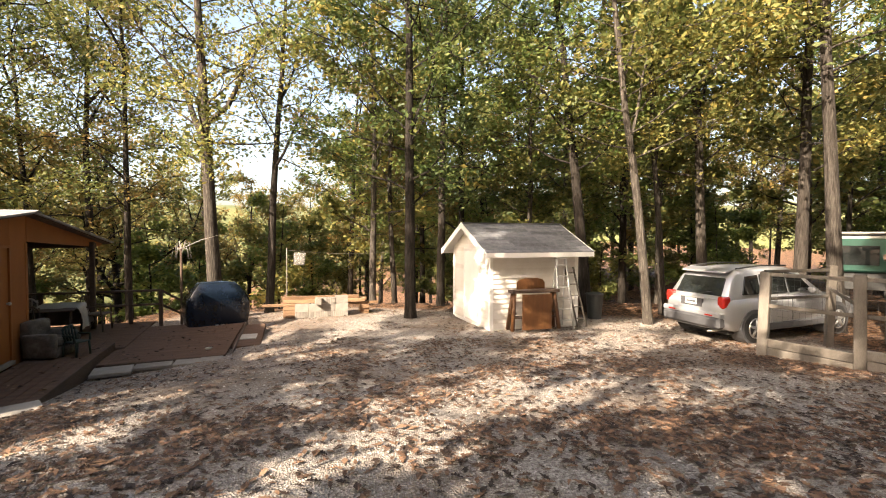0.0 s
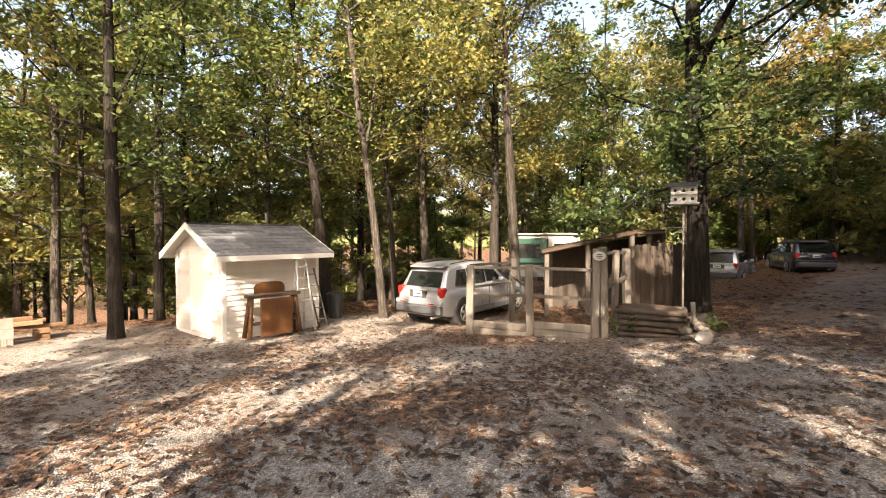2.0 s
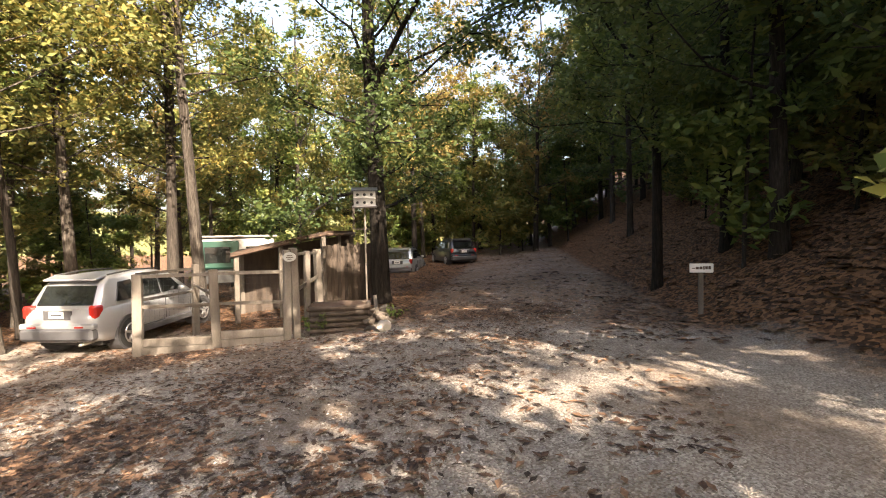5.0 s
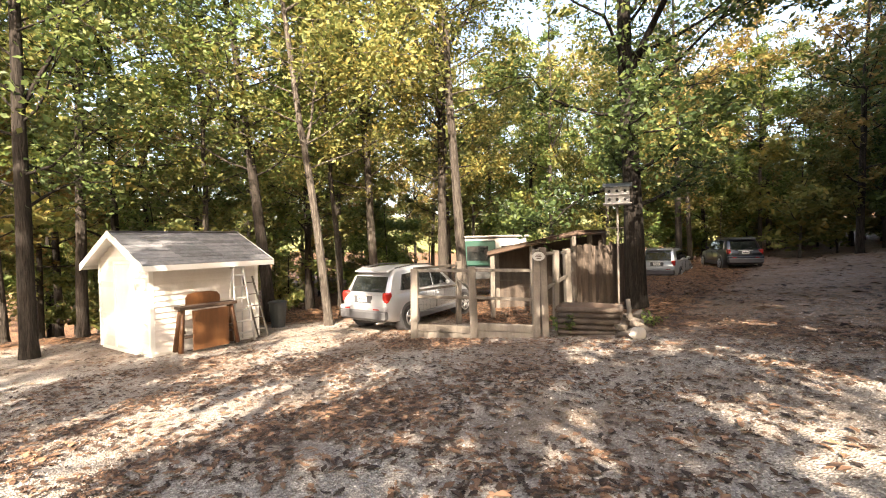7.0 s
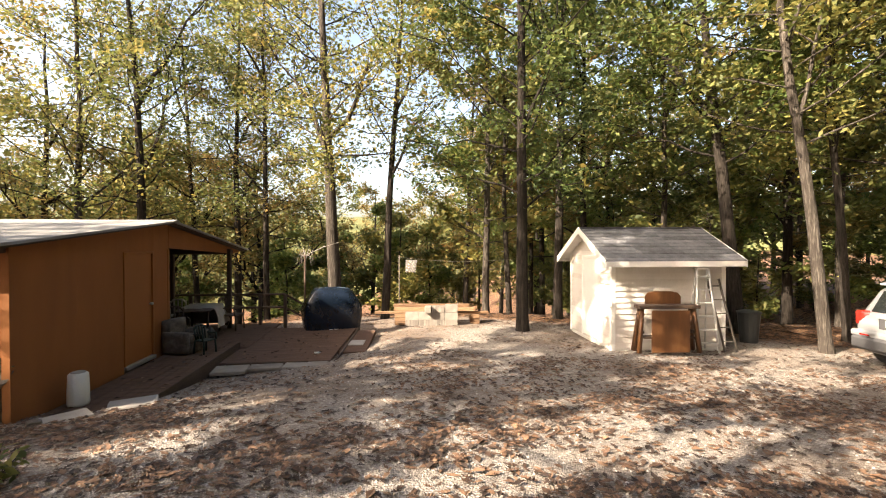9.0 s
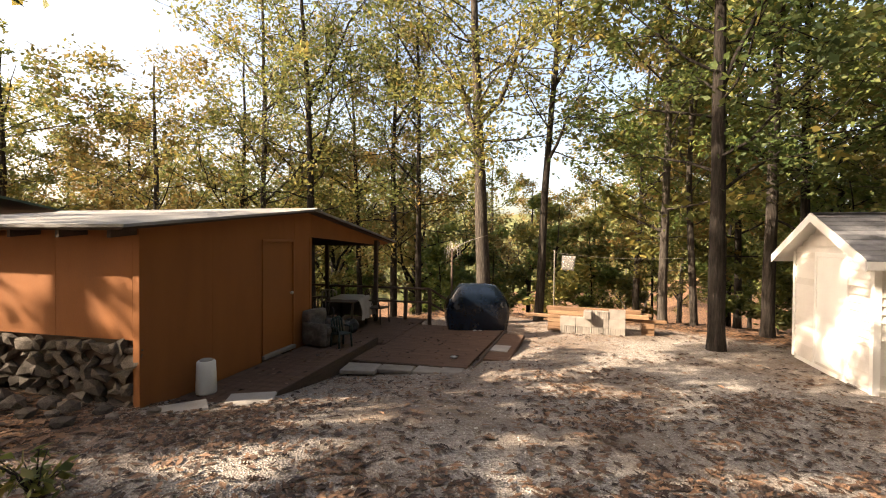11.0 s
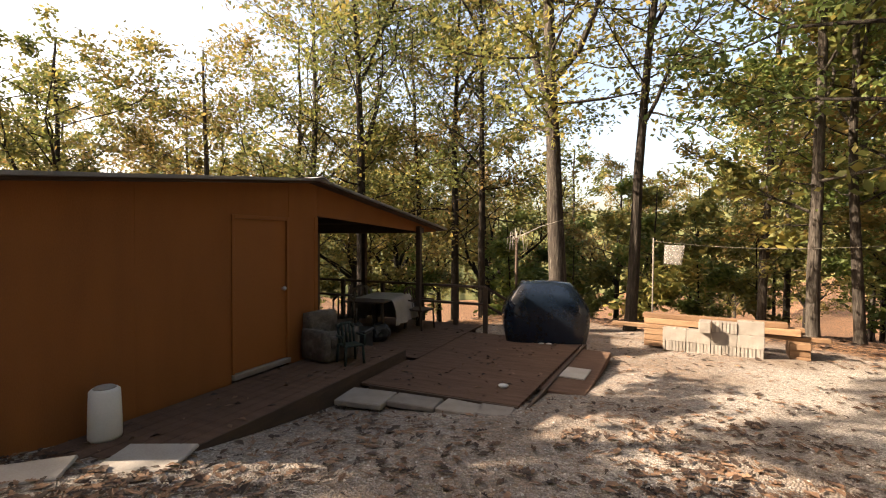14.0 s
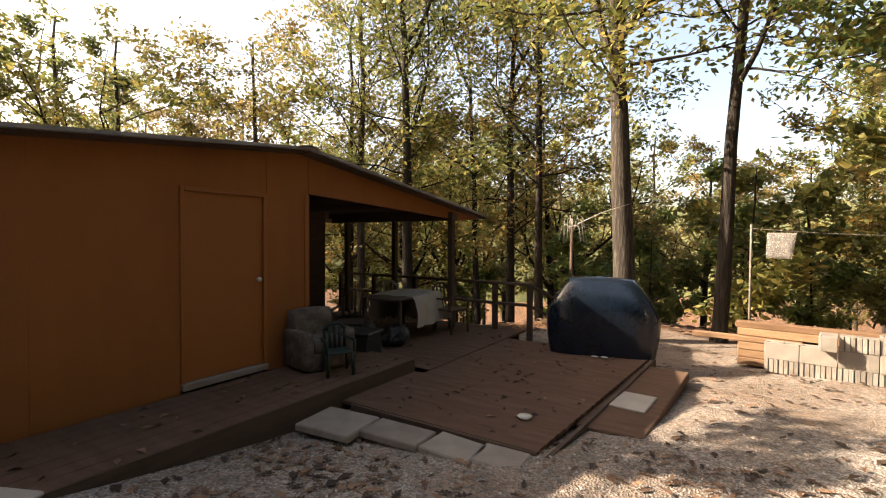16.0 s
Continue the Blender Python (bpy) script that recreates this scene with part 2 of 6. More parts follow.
M_LEAFGREEN = leaf_mat("oak_leaves_green", [(0.045, 0.075, 0.022), (0.08, 0.118, 0.032), (0.135, 0.168, 0.045), (0.24, 0.235, 0.06)], 0.45, 1.4)
# Dark green oaks; along drive and bank it also paints shade into the leaves.
M_LEAFDARKSHADE = leaf_mat("oak_leaves_dark_green_and_shaded", [(0.028, 0.05, 0.018), (0.05, 0.08, 0.026), (0.085, 0.115, 0.034), (0.16, 0.17, 0.05)], 0.4, 1.2)
M_LEAFYELLOW = leaf_mat("oak_leaves_yellow_green", [(0.055, 0.08, 0.026), (0.11, 0.13, 0.04), (0.20, 0.19, 0.058), (0.34, 0.25, 0.07)], 0.45, 1.22)
M_LEAFORANGE = leaf_mat("oak_leaves_orange", [(0.09, 0.105, 0.036), (0.16, 0.145, 0.046), (0.25, 0.18, 0.06), (0.31, 0.17, 0.055)], 0.45, 1.15)
M_HILLWOOD = mat("far_woods", [(0.05, 0.07, 0.025), (0.10, 0.11, 0.04), (0.19, 0.15, 0.05)], 0.25, 0.95, 0.0, fine=3)


def glass_mat():
    m = bpy.data.materials.new("dark_car_glass")
    m.use_nodes = True
    b = m.node_tree.nodes["Principled BSDF"]
    b.inputs["Base Color"].default_value = (0.012, 0.014, 0.014, 1)
    b.inputs["Roughness"].default_value = 0.06
    b.inputs["Coat Weight"].default_value = 0.5
    return m


M_GLASS = glass_mat()


# ---- builders ----
def raw(name, verts, faces, material, parent=None, label="", smooth=False):
    me = bpy.data.meshes.new(name)
    me.from_pydata([tuple(v) for v in verts], [], faces)
    me.materials.append(material)
    if smooth:
        me.polygons.foreach_set("use_smooth", [True] * len(me.polygons))
    me.update()
    ob = new(name, me)
    if parent is not None:
        ob.parent = parent
    if label:
        ob["label"] = label
    return ob


def part(name, bm, material, parent=None, label="", smooth=False):
    me = bpy.data.meshes.new(name)
    bm.normal_update()
    bm.to_mesh(me)
    bm.free()
    me.materials.append(material)
    if smooth:
        me.polygons.foreach_set("use_smooth", [True] * len(me.polygons))
    ob = new(name, me)
    if parent is not None:
        ob.parent = parent
    if label:
        ob["label"] = label
    return ob


def thing(name, label, category, m, group="", kind=""):
    e = new(name)
    e.matrix_world = m
    e.empty_display_size = 0.1
    return tagged(e, label, category, group, kind)


def add_box(bm, x0, x1, y0, y1, z0, z1, bevel=0.0, m=None):
    g = bmesh.ops.create_cube(bm, size=1)
    for v in g["verts"]:
        v.co = Vector(((x0 + x1) / 2 + v.co.x * (x1 - x0), (y0 + y1) / 2 + v.co.y * (y1 - y0), (z0 + z1) / 2 + v.co.z * (z1 - z0)))
    if m is not None:
        bmesh.ops.transform(bm, matrix=m, verts=g["verts"])
    if bevel:
        es = list({e for v in g["verts"] for e in v.link_edges})
        bmesh.ops.bevel(bm, geom=es, offset=bevel, segments=1, affect="EDGES", profile=0.5)


def box(name, x0, x1, y0, y1, z0, z1, material, parent=None, label="", bevel=0.006, m=None):
    bm = bmesh.new()
    add_box(bm, x0, x1, y0, y1, z0, z1, bevel, m)
    return part(name, bm, material, parent, label)


def add_tube(bm, pts, radii, n=8, cap=True):
    rings = []
    pts = [Vector(p) for p in pts]
    for i, p in enumerate(pts):
        d = (pts[min(i + 1, len(pts) - 1)] - pts[max(i - 1, 0)])
        d = d.normalized() if d.length > 1e-6 else Vector((0, 0, 1))
        s = d.cross(Vector((0.31, 0.95, 0.05))).normalized()
        t = d.cross(s)
        r = radii[i] if isinstance(radii, (list, tuple)) else radii
        rings.append([bm.verts.new(p + (s * math.cos(a) + t * math.sin(a)) * r) for a in [2 * math.pi * k / n for k in range(n)]])
    for a, b in zip(rings, rings[1:]):
        for k in range(n):
            bm.faces.new((a[k], a[(k + 1) % n], b[(k + 1) % n], b[k]))
    if cap:
        bm.faces.new(rings[0][::-1])
        bm.faces.new(rings[-1])


def tube(name, pts, radii, material, parent=None, label="", n=8):
    bm = bmesh.new()
    add_tube(bm, pts, radii, n)
    return part(name, bm, material, parent, label, smooth=True)


def lump(name, r, material, parent=None, label="", seed=0, m=None, sub=2, rough=0.22):
    """An irregular stone-like body with radii r."""
    bm = bmesh.new()
    bmesh.ops.create_icosphere(bm, subdivisions=sub, radius=1)
    for v in bm.verts:
        k = 1 + rough * noise.noise(v.co * 1.6 + Vector((seed * 3.7, seed, 0)))
        v.co = Vector((v.co.x * r[0] * k, v.co.y * r[1] * k, v.co.z * r[2] * k))
    if m is not None:
        bmesh.ops.transform(bm, matrix=m, verts=bm.verts)
    return part(name, bm, material, parent, label)


# ---- ground ----
def smooth01(a, b, v):
    k = min(1.0, max(0.0, (v - a) / (b - a)))
    return k * k * (3 - 2 * k)


def ground_z(x, y):
    yy = min(max(y, 0.0), 17.0)
    z = -0.62 * smooth01(1.5, 10.5, yy) - 0.03 * max(0.0, yy - 10.5)
    z -= 0.25 * smooth01(-3.0, -6.5, x) * smooth01(1.0, 4.5, y)
    z += (0.0018 * min(-x, 14.0) ** 2 * smooth01(3.0, 0.0, y) if x < 0 else 0.004 * min(max(x - 6, 0.0), 8.0) ** 2) * smooth01(22, 12, y)
    road = smooth01(9, 15, x)
    if y > 17:
        z -= 0.15 * (min(y, 60.0) - 17) * (1 - 0.75 * road)
    left = smooth01(-10, -13, x) * smooth01(11, 16, y)
    z -= 1.2 * left
    if x < -13:
        z -= 0.10 * (min(-x, 60.0) - 13) * smooth01(5, 15, y)
    s = (x - 8) * 0.97 + (y + 1.5) * 0.24
    d = (x - 8) * 0.24 - (y + 1.5) * 0.97
    z += 0.045 * max(0.0, min(s, 60.0) - 13) * smooth01(14, 9, -d) * smooth01(6, 12, x)
    z += (0.62 * min(max(d - 0.3, 0.0), 16.0)) * smooth01(5.5, 9.5, x)
    far = max(abs(x), abs(y))
    if far > 70:
        z += 0.06 * (min(far, 400.0) - 70)
    z += 0.05 * noise.noise(Vector((x * 0.35, y * 0.35, 0.0))) + 0.012 * noise.noise(Vector((x * 1.9, y * 1.9, 3.0)))
    return z


def litter_amount(x, y):
    """1 on the woodland floor and the bank, 0 on the open gravel."""
    d = (x - 8) * 0.24 - (y + 1.5) * 0.97
    s = (x - 8) * 0.97 + (y + 1.5) * 0.24
    onroad = smooth01(0.6, -0.2, d) * smooth01(-6.6, -5.2, d) if x > 6 else 0.0
    w = max(smooth01(14.2, 16.5, y + 0.25 * x), smooth01(0.0, 1.5, d) * smooth01(5, 8, x), smooth01(7.5, 9.5, x) if x > 7.4 else 0.0,
            smooth01(-8, -10, x), smooth01(-4.0, -6.0, x) * smooth01(5.0, 3.5, y))
    bare = 0.40 * smooth01(-1.5, -3.5, x) * smooth01(4.5, 7.0, y)
    return max(bare, w * (1 - 0.5 * onroad))


def build_ground():
    ax = [-600, -420, -300, -200, -140, -100, -80] + [-64 + 4 * i for i in range(11)] + [-20 + 0.5 * i for i in range(90)] + [25 + 3 * i for i in range(14)] + [70, 80, 100, 140, 200, 300, 420, 600]
    ay = [-600, -420, -300, -200, -140, -100, -80, -60, -45, -32, -22, -15] + [-11 + 0.5 * i for i in range(70)] + [24 + 3 * i for i in range(14)] + [70, 80, 100, 140, 200, 300, 420, 600]
    ax = sorted(set(ax))
    ay = sorted(set(ay))
    verts = [(x, y, ground_z(x, y)) for y in ay for x in ax]
    w = len(ax)
    faces = [(j * w + i, j * w + i + 1, (j + 1) * w + i + 1, (j + 1) * w + i) for j in range(len(ay) - 1) for i in range(w - 1)]
    g = raw("ground", verts, faces, M_GROUND, smooth=True)
    at = g.data.attributes.new("litter", "FLOAT", "POINT")
    at.data.foreach_set("value", [litter_amount(v[0], v[1]) for v in verts])
    return tagged(g, "pale gravel yard with brown leaf litter sloping to woods", "ground", kind="structure")


build_ground()


LOBES = ((-1.0, 0.03), (-0.62, 0.20), (-0.42, 0.13), (-0.12, 0.42), (0.10, 0.22), (0.38, 0.48), (0.55, 0.24), (0.80, 0.26), (1.0, 0.0))


def scatter_leaves(name, label, count, area, density, size, seed, material, lift=0.012, lobed=False):
    """Curled dry leaves lying on the ground: oak outlines where the walk passes, kites farther off."""
    rng = np.random.default_rng(seed)
    verts, faces = [], []
    tries = done = 0
    while done < count and tries < count * 8:
        tries += 1
        x = rng.uniform(area[0], area[1])
        y = rng.uniform(area[2], area[3])
        if rng.random() > density(x, y):
            continue
        done += 1
        s = size * rng.uniform(0.6, 1.3)
        a = rng.uniform(0, 6.283)
        c, d = math.cos(a) * s, math.sin(a) * s
        z = ground_z(x, y) + lift * rng.uniform(0.4, 1.6)
        up = s * rng.uniform(0.05, 0.45)
        i = len(verts)
        if lobed:
            curl, roll = rng.uniform(-0.1, 0.6) * up, rng.uniform(0.2, 1.6) * up
            wide = rng.uniform(0.75, 1.1)
            for t, w in LOBES:
                w *= wide
                for sd in (1, -1):
                    verts.append((x + c * t - d * w * sd, y + d * t + c * w * sd, z + curl * t * t + roll * w * 1.6))
            for q in range(len(LOBES) - 1):
                faces.append((i + 2 * q, i + 2 * q + 1, i + 2 * q + 3, i + 2 * q + 2))
        else:
            k = rng.uniform(0.3, 0.55)
            verts += [(x - c, y - d, z + up * rng.uniform(0, 0.5)), (x + d * k, y - c * k, z + up * rng.uniform(0.3, 1)), (x + c, y + d, z + up * rng.uniform(0, 0.5)), (x - d * k, y + c * k, z + up * rng.uniform(0.3, 1))]
            faces += [(i, i + 1, i + 2), (i, i + 2, i + 3)]
    return tagged(raw(name, verts, faces, material), label, "leaves", kind="stuff")


def yard_density(x, y):
    n = noise.noise(Vector((x * 0.55, y * 0.55, 7.0))) + 0.5 * noise.noise(Vector((x * 1.7, y * 1.7, 2.0)))
    near_deck = smooth01(-1.5, -3.0, x) * smooth01(5.5, 7.5, y)
    return max(0.10, min(0.8, 0.27 + 0.66 * n)) * (1 - 0.65 * near_deck)


def woods_density(x, y):
    k = litter_amount(x, y)
    return k if k > 0.42 else 0.0


scatter_leaves("fallen_leaves", "curled brown oak leaves strewn over pale gravel", 19000, (-7, 11, 1.2, 10.5), yard_density, 0.052, 11, M_FALLEN, lobed=True)
scatter_leaves("fallen_leaves", "dry brown oak leaves in drifts over the gravel", 15000, (-9, 17, -1.0, 17), yard_density, 0.06, 14, M_FALLEN)
scatter_leaves("fallen_leaves", "dry brown oak leaves thick on the shaded bank", 9000, (8, 24, -8, 0.5), lambda x, y: 0.9, 0.075, 13, M_FALLEN)
scatter_leaves("woodland_leaf_litter", "deep brown leaf litter under the trees and along the drive", 30000, (-22, 34, -9, 34), woods_density, 0.12, 12, M_FALLEN)


def build_gravel():
    rng = np.random.default_rng(5)
    verts, faces = [], []
    octa = [(0, 2, 4), (2, 1, 4), (1, 3, 4), (3, 0, 4)]
    for k in range(26000):
        x, y = rng.uniform(-7.5, 12), rng.uniform(0.6, 12)
        if litter_amount(x, y) > 0.5 or rng.random() > 0.35 + 0.65 * (1 - min(1, y / 12)):
            continue
        s = rng.uniform(0.006, 0.02)
        z = ground_z(x, y)
        i = len(verts)
        verts += [(x + s, y, z), (x - s * rng.uniform(.6, 1.2), y + s * .2, z), (x, y + s, z), (x + s * .2, y - s * rng.uniform(.6, 1.2), z), (x, y, z + s * 0.8)]
        faces += [tuple(i + j for j in f) for f in octa]
    return tagged(raw("gravel_stones", verts, faces, M_PEBBLE), "loose pale gravel stones on the yard", "gravel", kind="stuff")


build_gravel()
# White paint greyed down: the shade on the bird house is in this colour.
M_GREYWHITE = mat("shade_greyed_white_paint", [(0.36, 0.36, 0.34), (0.47, 0.47, 0.45)], 5, 0.7, 0.2)

# ---- trees ----
def leaf_mesh(name, centres, sizes, rng, material):
    """Kite-shaped leaves, one island each, facing mostly upwards and outwards."""
    n = len(centres)
    a = rng.normal(size=(n, 3))
    a[:, 2] *= 0.6
    a /= np.linalg.norm(a, axis=1)[:, None]
    up = rng.normal(size=(n, 3)) * 0.75 + np.array([0, 0, 0.8])
    b = np.cross(up, a)
    b /= np.linalg.norm(b, axis=1)[:, None] + 1e-9
    c = np.cross(a, b)
    s = sizes[:, None]
    k = rng.uniform(0.32, 0.6, (n, 1))
    bend = rng.uniform(-0.15, 0.3, (n, 1))
    v = np.empty((n, 4, 3))
    v[:, 0] = centres - a * s
    v[:, 1] = centres + b * s * k + a * s * 0.15 + c * s * bend
    v[:, 2] = centres + a * s
    v[:, 3] = centres - b * s * k + a * s * 0.15 + c * s * bend
    me = bpy.data.meshes.new(name)
    me.vertices.add(n * 4)
    me.vertices.foreach_set("co", v.reshape(-1).astype(np.float32))
    me.loops.add(n * 4)
    me.loops.foreach_set("vertex_index", np.arange(n * 4, dtype=np.int32))
    me.polygons.add(n)
    me.polygons.foreach_set("loop_start", np.arange(0, n * 4, 4, dtype=np.int32))
    me.materials.append(material)
    me.update(calc_edges=True)
    return me


def grow(seed, height, r0, lean, first, spread, leaves, leaf_size, low=0.0, forks=(), clump=(0.5, 0.66), twigs=1.15):
    """Trunk tubes and leaf centres of one tree standing at the origin."""
    rng = np.random.default_rng(seed)
    bm = bmesh.new()
    n = 11
    pts, rad = [], []
    wob = rng.normal(size=(n, 2)) * 0.055 * height / 10
    for i in range(n):
        f = i / (n - 1)
        w = wob[:i + 1].sum(axis=0) * f
        pts.append(Vector((lean[0] * f * height + w[0], lean[1] * f * height + w[1], f * height)))
        rad.append(r0 * (1.0 - 0.86 * f ** 0.9) + 0.012 + (0.16 * r0 if i == 0 else 0))
    pts.insert(0, pts[0] - Vector((0, 0, 0.35)))
    rad.insert(0, rad[0] * 1.15)
    pts.insert(2, pts[1].lerp(pts[2], 0.22))
    rad.insert(2, r0 * 1.03)
    add_tube(bm, pts, rad, 12)
    tips = []

    def along(f):
        k = f * (n - 1)
        body = pts[1:2] + pts[3:]
        i = min(int(k), n - 2)
        return body[i].lerp(body[i + 1], k - i)

    def limb(p, az, tilt, length, r, depth):
        d = Vector((math.cos(az) * math.cos(tilt), math.sin(az) * math.cos(tilt), math.sin(tilt)))
        ps, rs = [p], [r]
        m = 4
        for j in range(1, m + 1):
            d = (d + Vector(rng.normal(size=3) * 0.16) + Vector((0, 0, 0.07))).normalized()
            ps.append(ps[-1] + d * length / m)
            rs.append(r * (1 - 0.8 * j / m) + 0.004)
        add_tube(bm, ps, rs, 6 if depth == 0 else 4, cap=False)
        for j in range(1, m + 1):
            tips.append((ps[j], 0.35 + 0.16 * length))
        if depth < 1:
            for j in range(4):
                q = ps[1 + j % 4] if j else ps[-1]
                limb(q, az + rng.uniform(-1.2, 1.2), tilt + rng.uniform(-0.5, 0.4), length * rng.uniform(0.35, 0.6), r * 0.38, depth + 1)

    count = max(5, int(height * twigs))
    for j in range(count):
        f = first + (0.97 - first) * (j + rng.uniform(0, 0.8)) / count
        prof = math.sin(math.pi * min(1, (f - first) / (1.02 - first) * 0.8 + 0.18))
        limb(along(min(f, 0.98)), j * 2.4 + rng.uniform(-0.6, 0.6), rng.uniform(-0.1, 0.6), spread * (0.45 + 0.6 * prof) * rng.uniform(0.55, 1.2), r0 * (0.33 if twigs < 1.5 else 0.25) * (1.1 - f), 0)
    if height > 10 and not forks:
        forks = tuple((rng.uniform(0.3, 0.5) + 0.12 * q, rng.uniform(0, 6.28), rng.uniform(0.7, 1.0), height * rng.uniform(0.2, 0.28), r0 * 0.4) for q in range(3))
    for f, az, tilt, ln, rr in forks:
        limb(along(f), az, tilt, ln, rr, 0)
    if low:
        for j in range(6):
            limb(along(0.12 + 0.1 * j), rng.uniform(0, 6.28), 0.3, low, 0.02, 1)
    tips.append((along(1.0), 0.6))
    keep = rng.random(len(tips)) < clump[0]
    tips = [q for q, k in zip(tips, keep) if k] or tips
    idx = rng.integers(0, len(tips), leaves)
    base = np.array([tuple(t[0]) for t in tips])[idx]
    sig = np.array([t[1] for t in tips])[idx][:, None]
    cen = base + rng.normal(size=(leaves, 3)) * sig * clump[1] * np.array([0.62, 0.62, 0.45])
    cen[:, 2] = np.maximum(cen[:, 2], 0.25)
    return bm, cen, leaf_size * rng.uniform(0.6, 1.25, leaves), rng


def tree(name, label, x, y, height, r0, lean, first, spread, leaves, seed, leafm, bark, leaf_size=0.087, group="", low=0.0, forks=(), clump=(0.5, 0.66), twigs=1.15):
    t = thing(name, label, "tree", Matrix.Translation((x, y, ground_z(x, y))), group)
    bm, cen, sizes, rng = grow(seed, height, r0, lean, first, spread, leaves, leaf_size, low, forks, clump, twigs)
    part("trunk", bm, bark, t, smooth=True)
    me = leaf_mesh("crown", cen, sizes, rng, leafm)
    c = new("crown", me)
    c.parent = t
    return t


tree("oak_tree", "tall straight oak with dark bark and green leaves beside gravel", -1.0, 13.9, 17, 0.168, (-0.012, 0.0), 0.19, 3.5, 17000, 1, M_LEAFDARKSHADE, M_BARKDARK, clump=(0.72, 0.8), twigs=2.0)
tree("oak_tree", "slender oak behind the larger trunk, dull green leaves", -0.1, 16.6, 16, 0.15, (0.005, 0.0), 0.3, 2.8, 6500, 2, M_LEAFYELLOW, M_BARK, clump=(0.72, 0.8), twigs=2.0)
tree("oak_tree", "leaning pale-barked oak between shed and silver car", 5.72, 12.75, 15, 0.125, (-0.105, 0.03), 0.3, 3.4, 15000, 3, M_LEAFYELLOW, M_BARK, clump=(0.72, 0.8), twigs=2.0)
tree("oak_tree", "dark leaning oak standing behind the white shed", 4.75, 15.2, 15, 0.19, (-0.075, 0.02), 0.3, 3.6, 11000, 4, M_LEAFGREEN, M_BARKDARK, forks=((0.4, 2.4, 0.75, 4.5, 0.1),), clump=(0.72, 0.8), twigs=2.0)
tree("oak_tree", "thin straight oak with autumn leaves behind the paddock fence", 9.72, 11.25, 17, 0.17, (-0.055, 0.02), 0.36, 3.2, 17000, 5, M_LEAFYELLOW, M_BARKDARK, clump=(0.72, 0.8), twigs=2.0)
tree("oak_tree", "thick dark oak beside the drive with dense green leaves", 12.1, 6.75, 18, 0.28, (-0.012, 0.0), 0.14, 4.2, 38000, 6, M_LEAFDARKSHADE, M_BARKDARK, clump=(0.72, 0.8), twigs=2.0)
tree("oak_tree", "forked oak behind the covered grill, yellowing leaves", -7.6, 15.3, 16, 0.24, (-0.035, -0.01), 0.3, 3.6, 11500, 7, M_LEAFYELLOW, M_BARK, forks=((0.36, 2.9, 0.9, 4.2, 0.12), (0.4, 0.3, 0.75, 4.0, 0.1)), clump=(0.72, 0.8), twigs=2.0)
tree("oak_tree", "leaning dark trunk behind the covered grill with sparse leaves", -6.4, 16.8, 14, 0.15, (0.08, 0.0), 0.4, 3.0, 4500, 8, M_LEAFYELLOW, M_BARKDARK, clump=(0.72, 0.8), twigs=2.0)
tree("oak_tree", "thin dark oak beyond the porch with orange-tinged leaves", -13.4, 17.4, 15, 0.16, (0.0, 0.0), 0.22, 3.0, 12000, 9, M_LEAFORANGE, M_BARKDARK, clump=(0.72, 0.8), twigs=2.0)
tree("oak_tree", "straight oak behind the orange house, sparse yellow leaves", -14.9, 14.2, 16, 0.19, (-0.01, 0.0), 0.28, 3.2, 9000, 10, M_LEAFYELLOW, M_BARK, clump=(0.72, 0.8), twigs=2.0)
tree("oak_tree", "thin leaning oak beyond the deck rail, yellow leaves", -11.6, 16.9, 14, 0.13, (-0.03, 0.0), 0.26, 2.8, 10000, 13, M_LEAFYELLOW, M_BARKDARK, clump=(0.72, 0.8), twigs=2.0)
tree("oak_tree", "slim leaning sapling behind the lumber pile", -2.0, 18.8, 12, 0.11, (-0.04, 0.0), 0.25, 2.6, 6000, 14, M_LEAFGREEN, M_BARK, clump=(0.72, 0.8), twigs=2.0)
tree("oak_tree", "thin pale trunk behind the silver car", 7.0, 14.6, 13, 0.10, (-0.05, 0.0), 0.3, 2.6, 9000, 15, M_LEAFYELLOW, M_BARK, clump=(0.72, 0.8), twigs=2.0)
tree("oak_tree", "pale-barked oak with a patch of sun behind the trailer", 10.6, 13.6, 16, 0.18, (0.0, 0.0), 0.26, 3.0, 14000, 16, M_LEAFYELLOW, M_BARK, clump=(0.72, 0.8), twigs=2.0)
tree("oak_tree", "brown oak trunk behind the parked car", 8.6, 15.2, 15, 0.17, (-0.03, 0.0), 0.26, 3.0, 14000, 17, M_LEAFYELLOW, M_BARK, clump=(0.72, 0.8), twigs=2.0)
tree("oak_tree", "slim dark tree at the foot of the leafy bank", 13.0, -0.75, 12, 0.13, (0.02, 0.0), 0.22, 3.0, 14000, 18, M_LEAFDARKSHADE, M_BARKDARK, clump=(0.72, 0.8), twigs=2.0)
tree("oak_tree", "dark tree on the shaded leafy bank", 11.2, -2.9, 13, 0.17, (0.0, 0.02), 0.2, 3.4, 16000, 19, M_LEAFDARKSHADE, M_BARKDARK, clump=(0.72, 0.8), twigs=2.0)

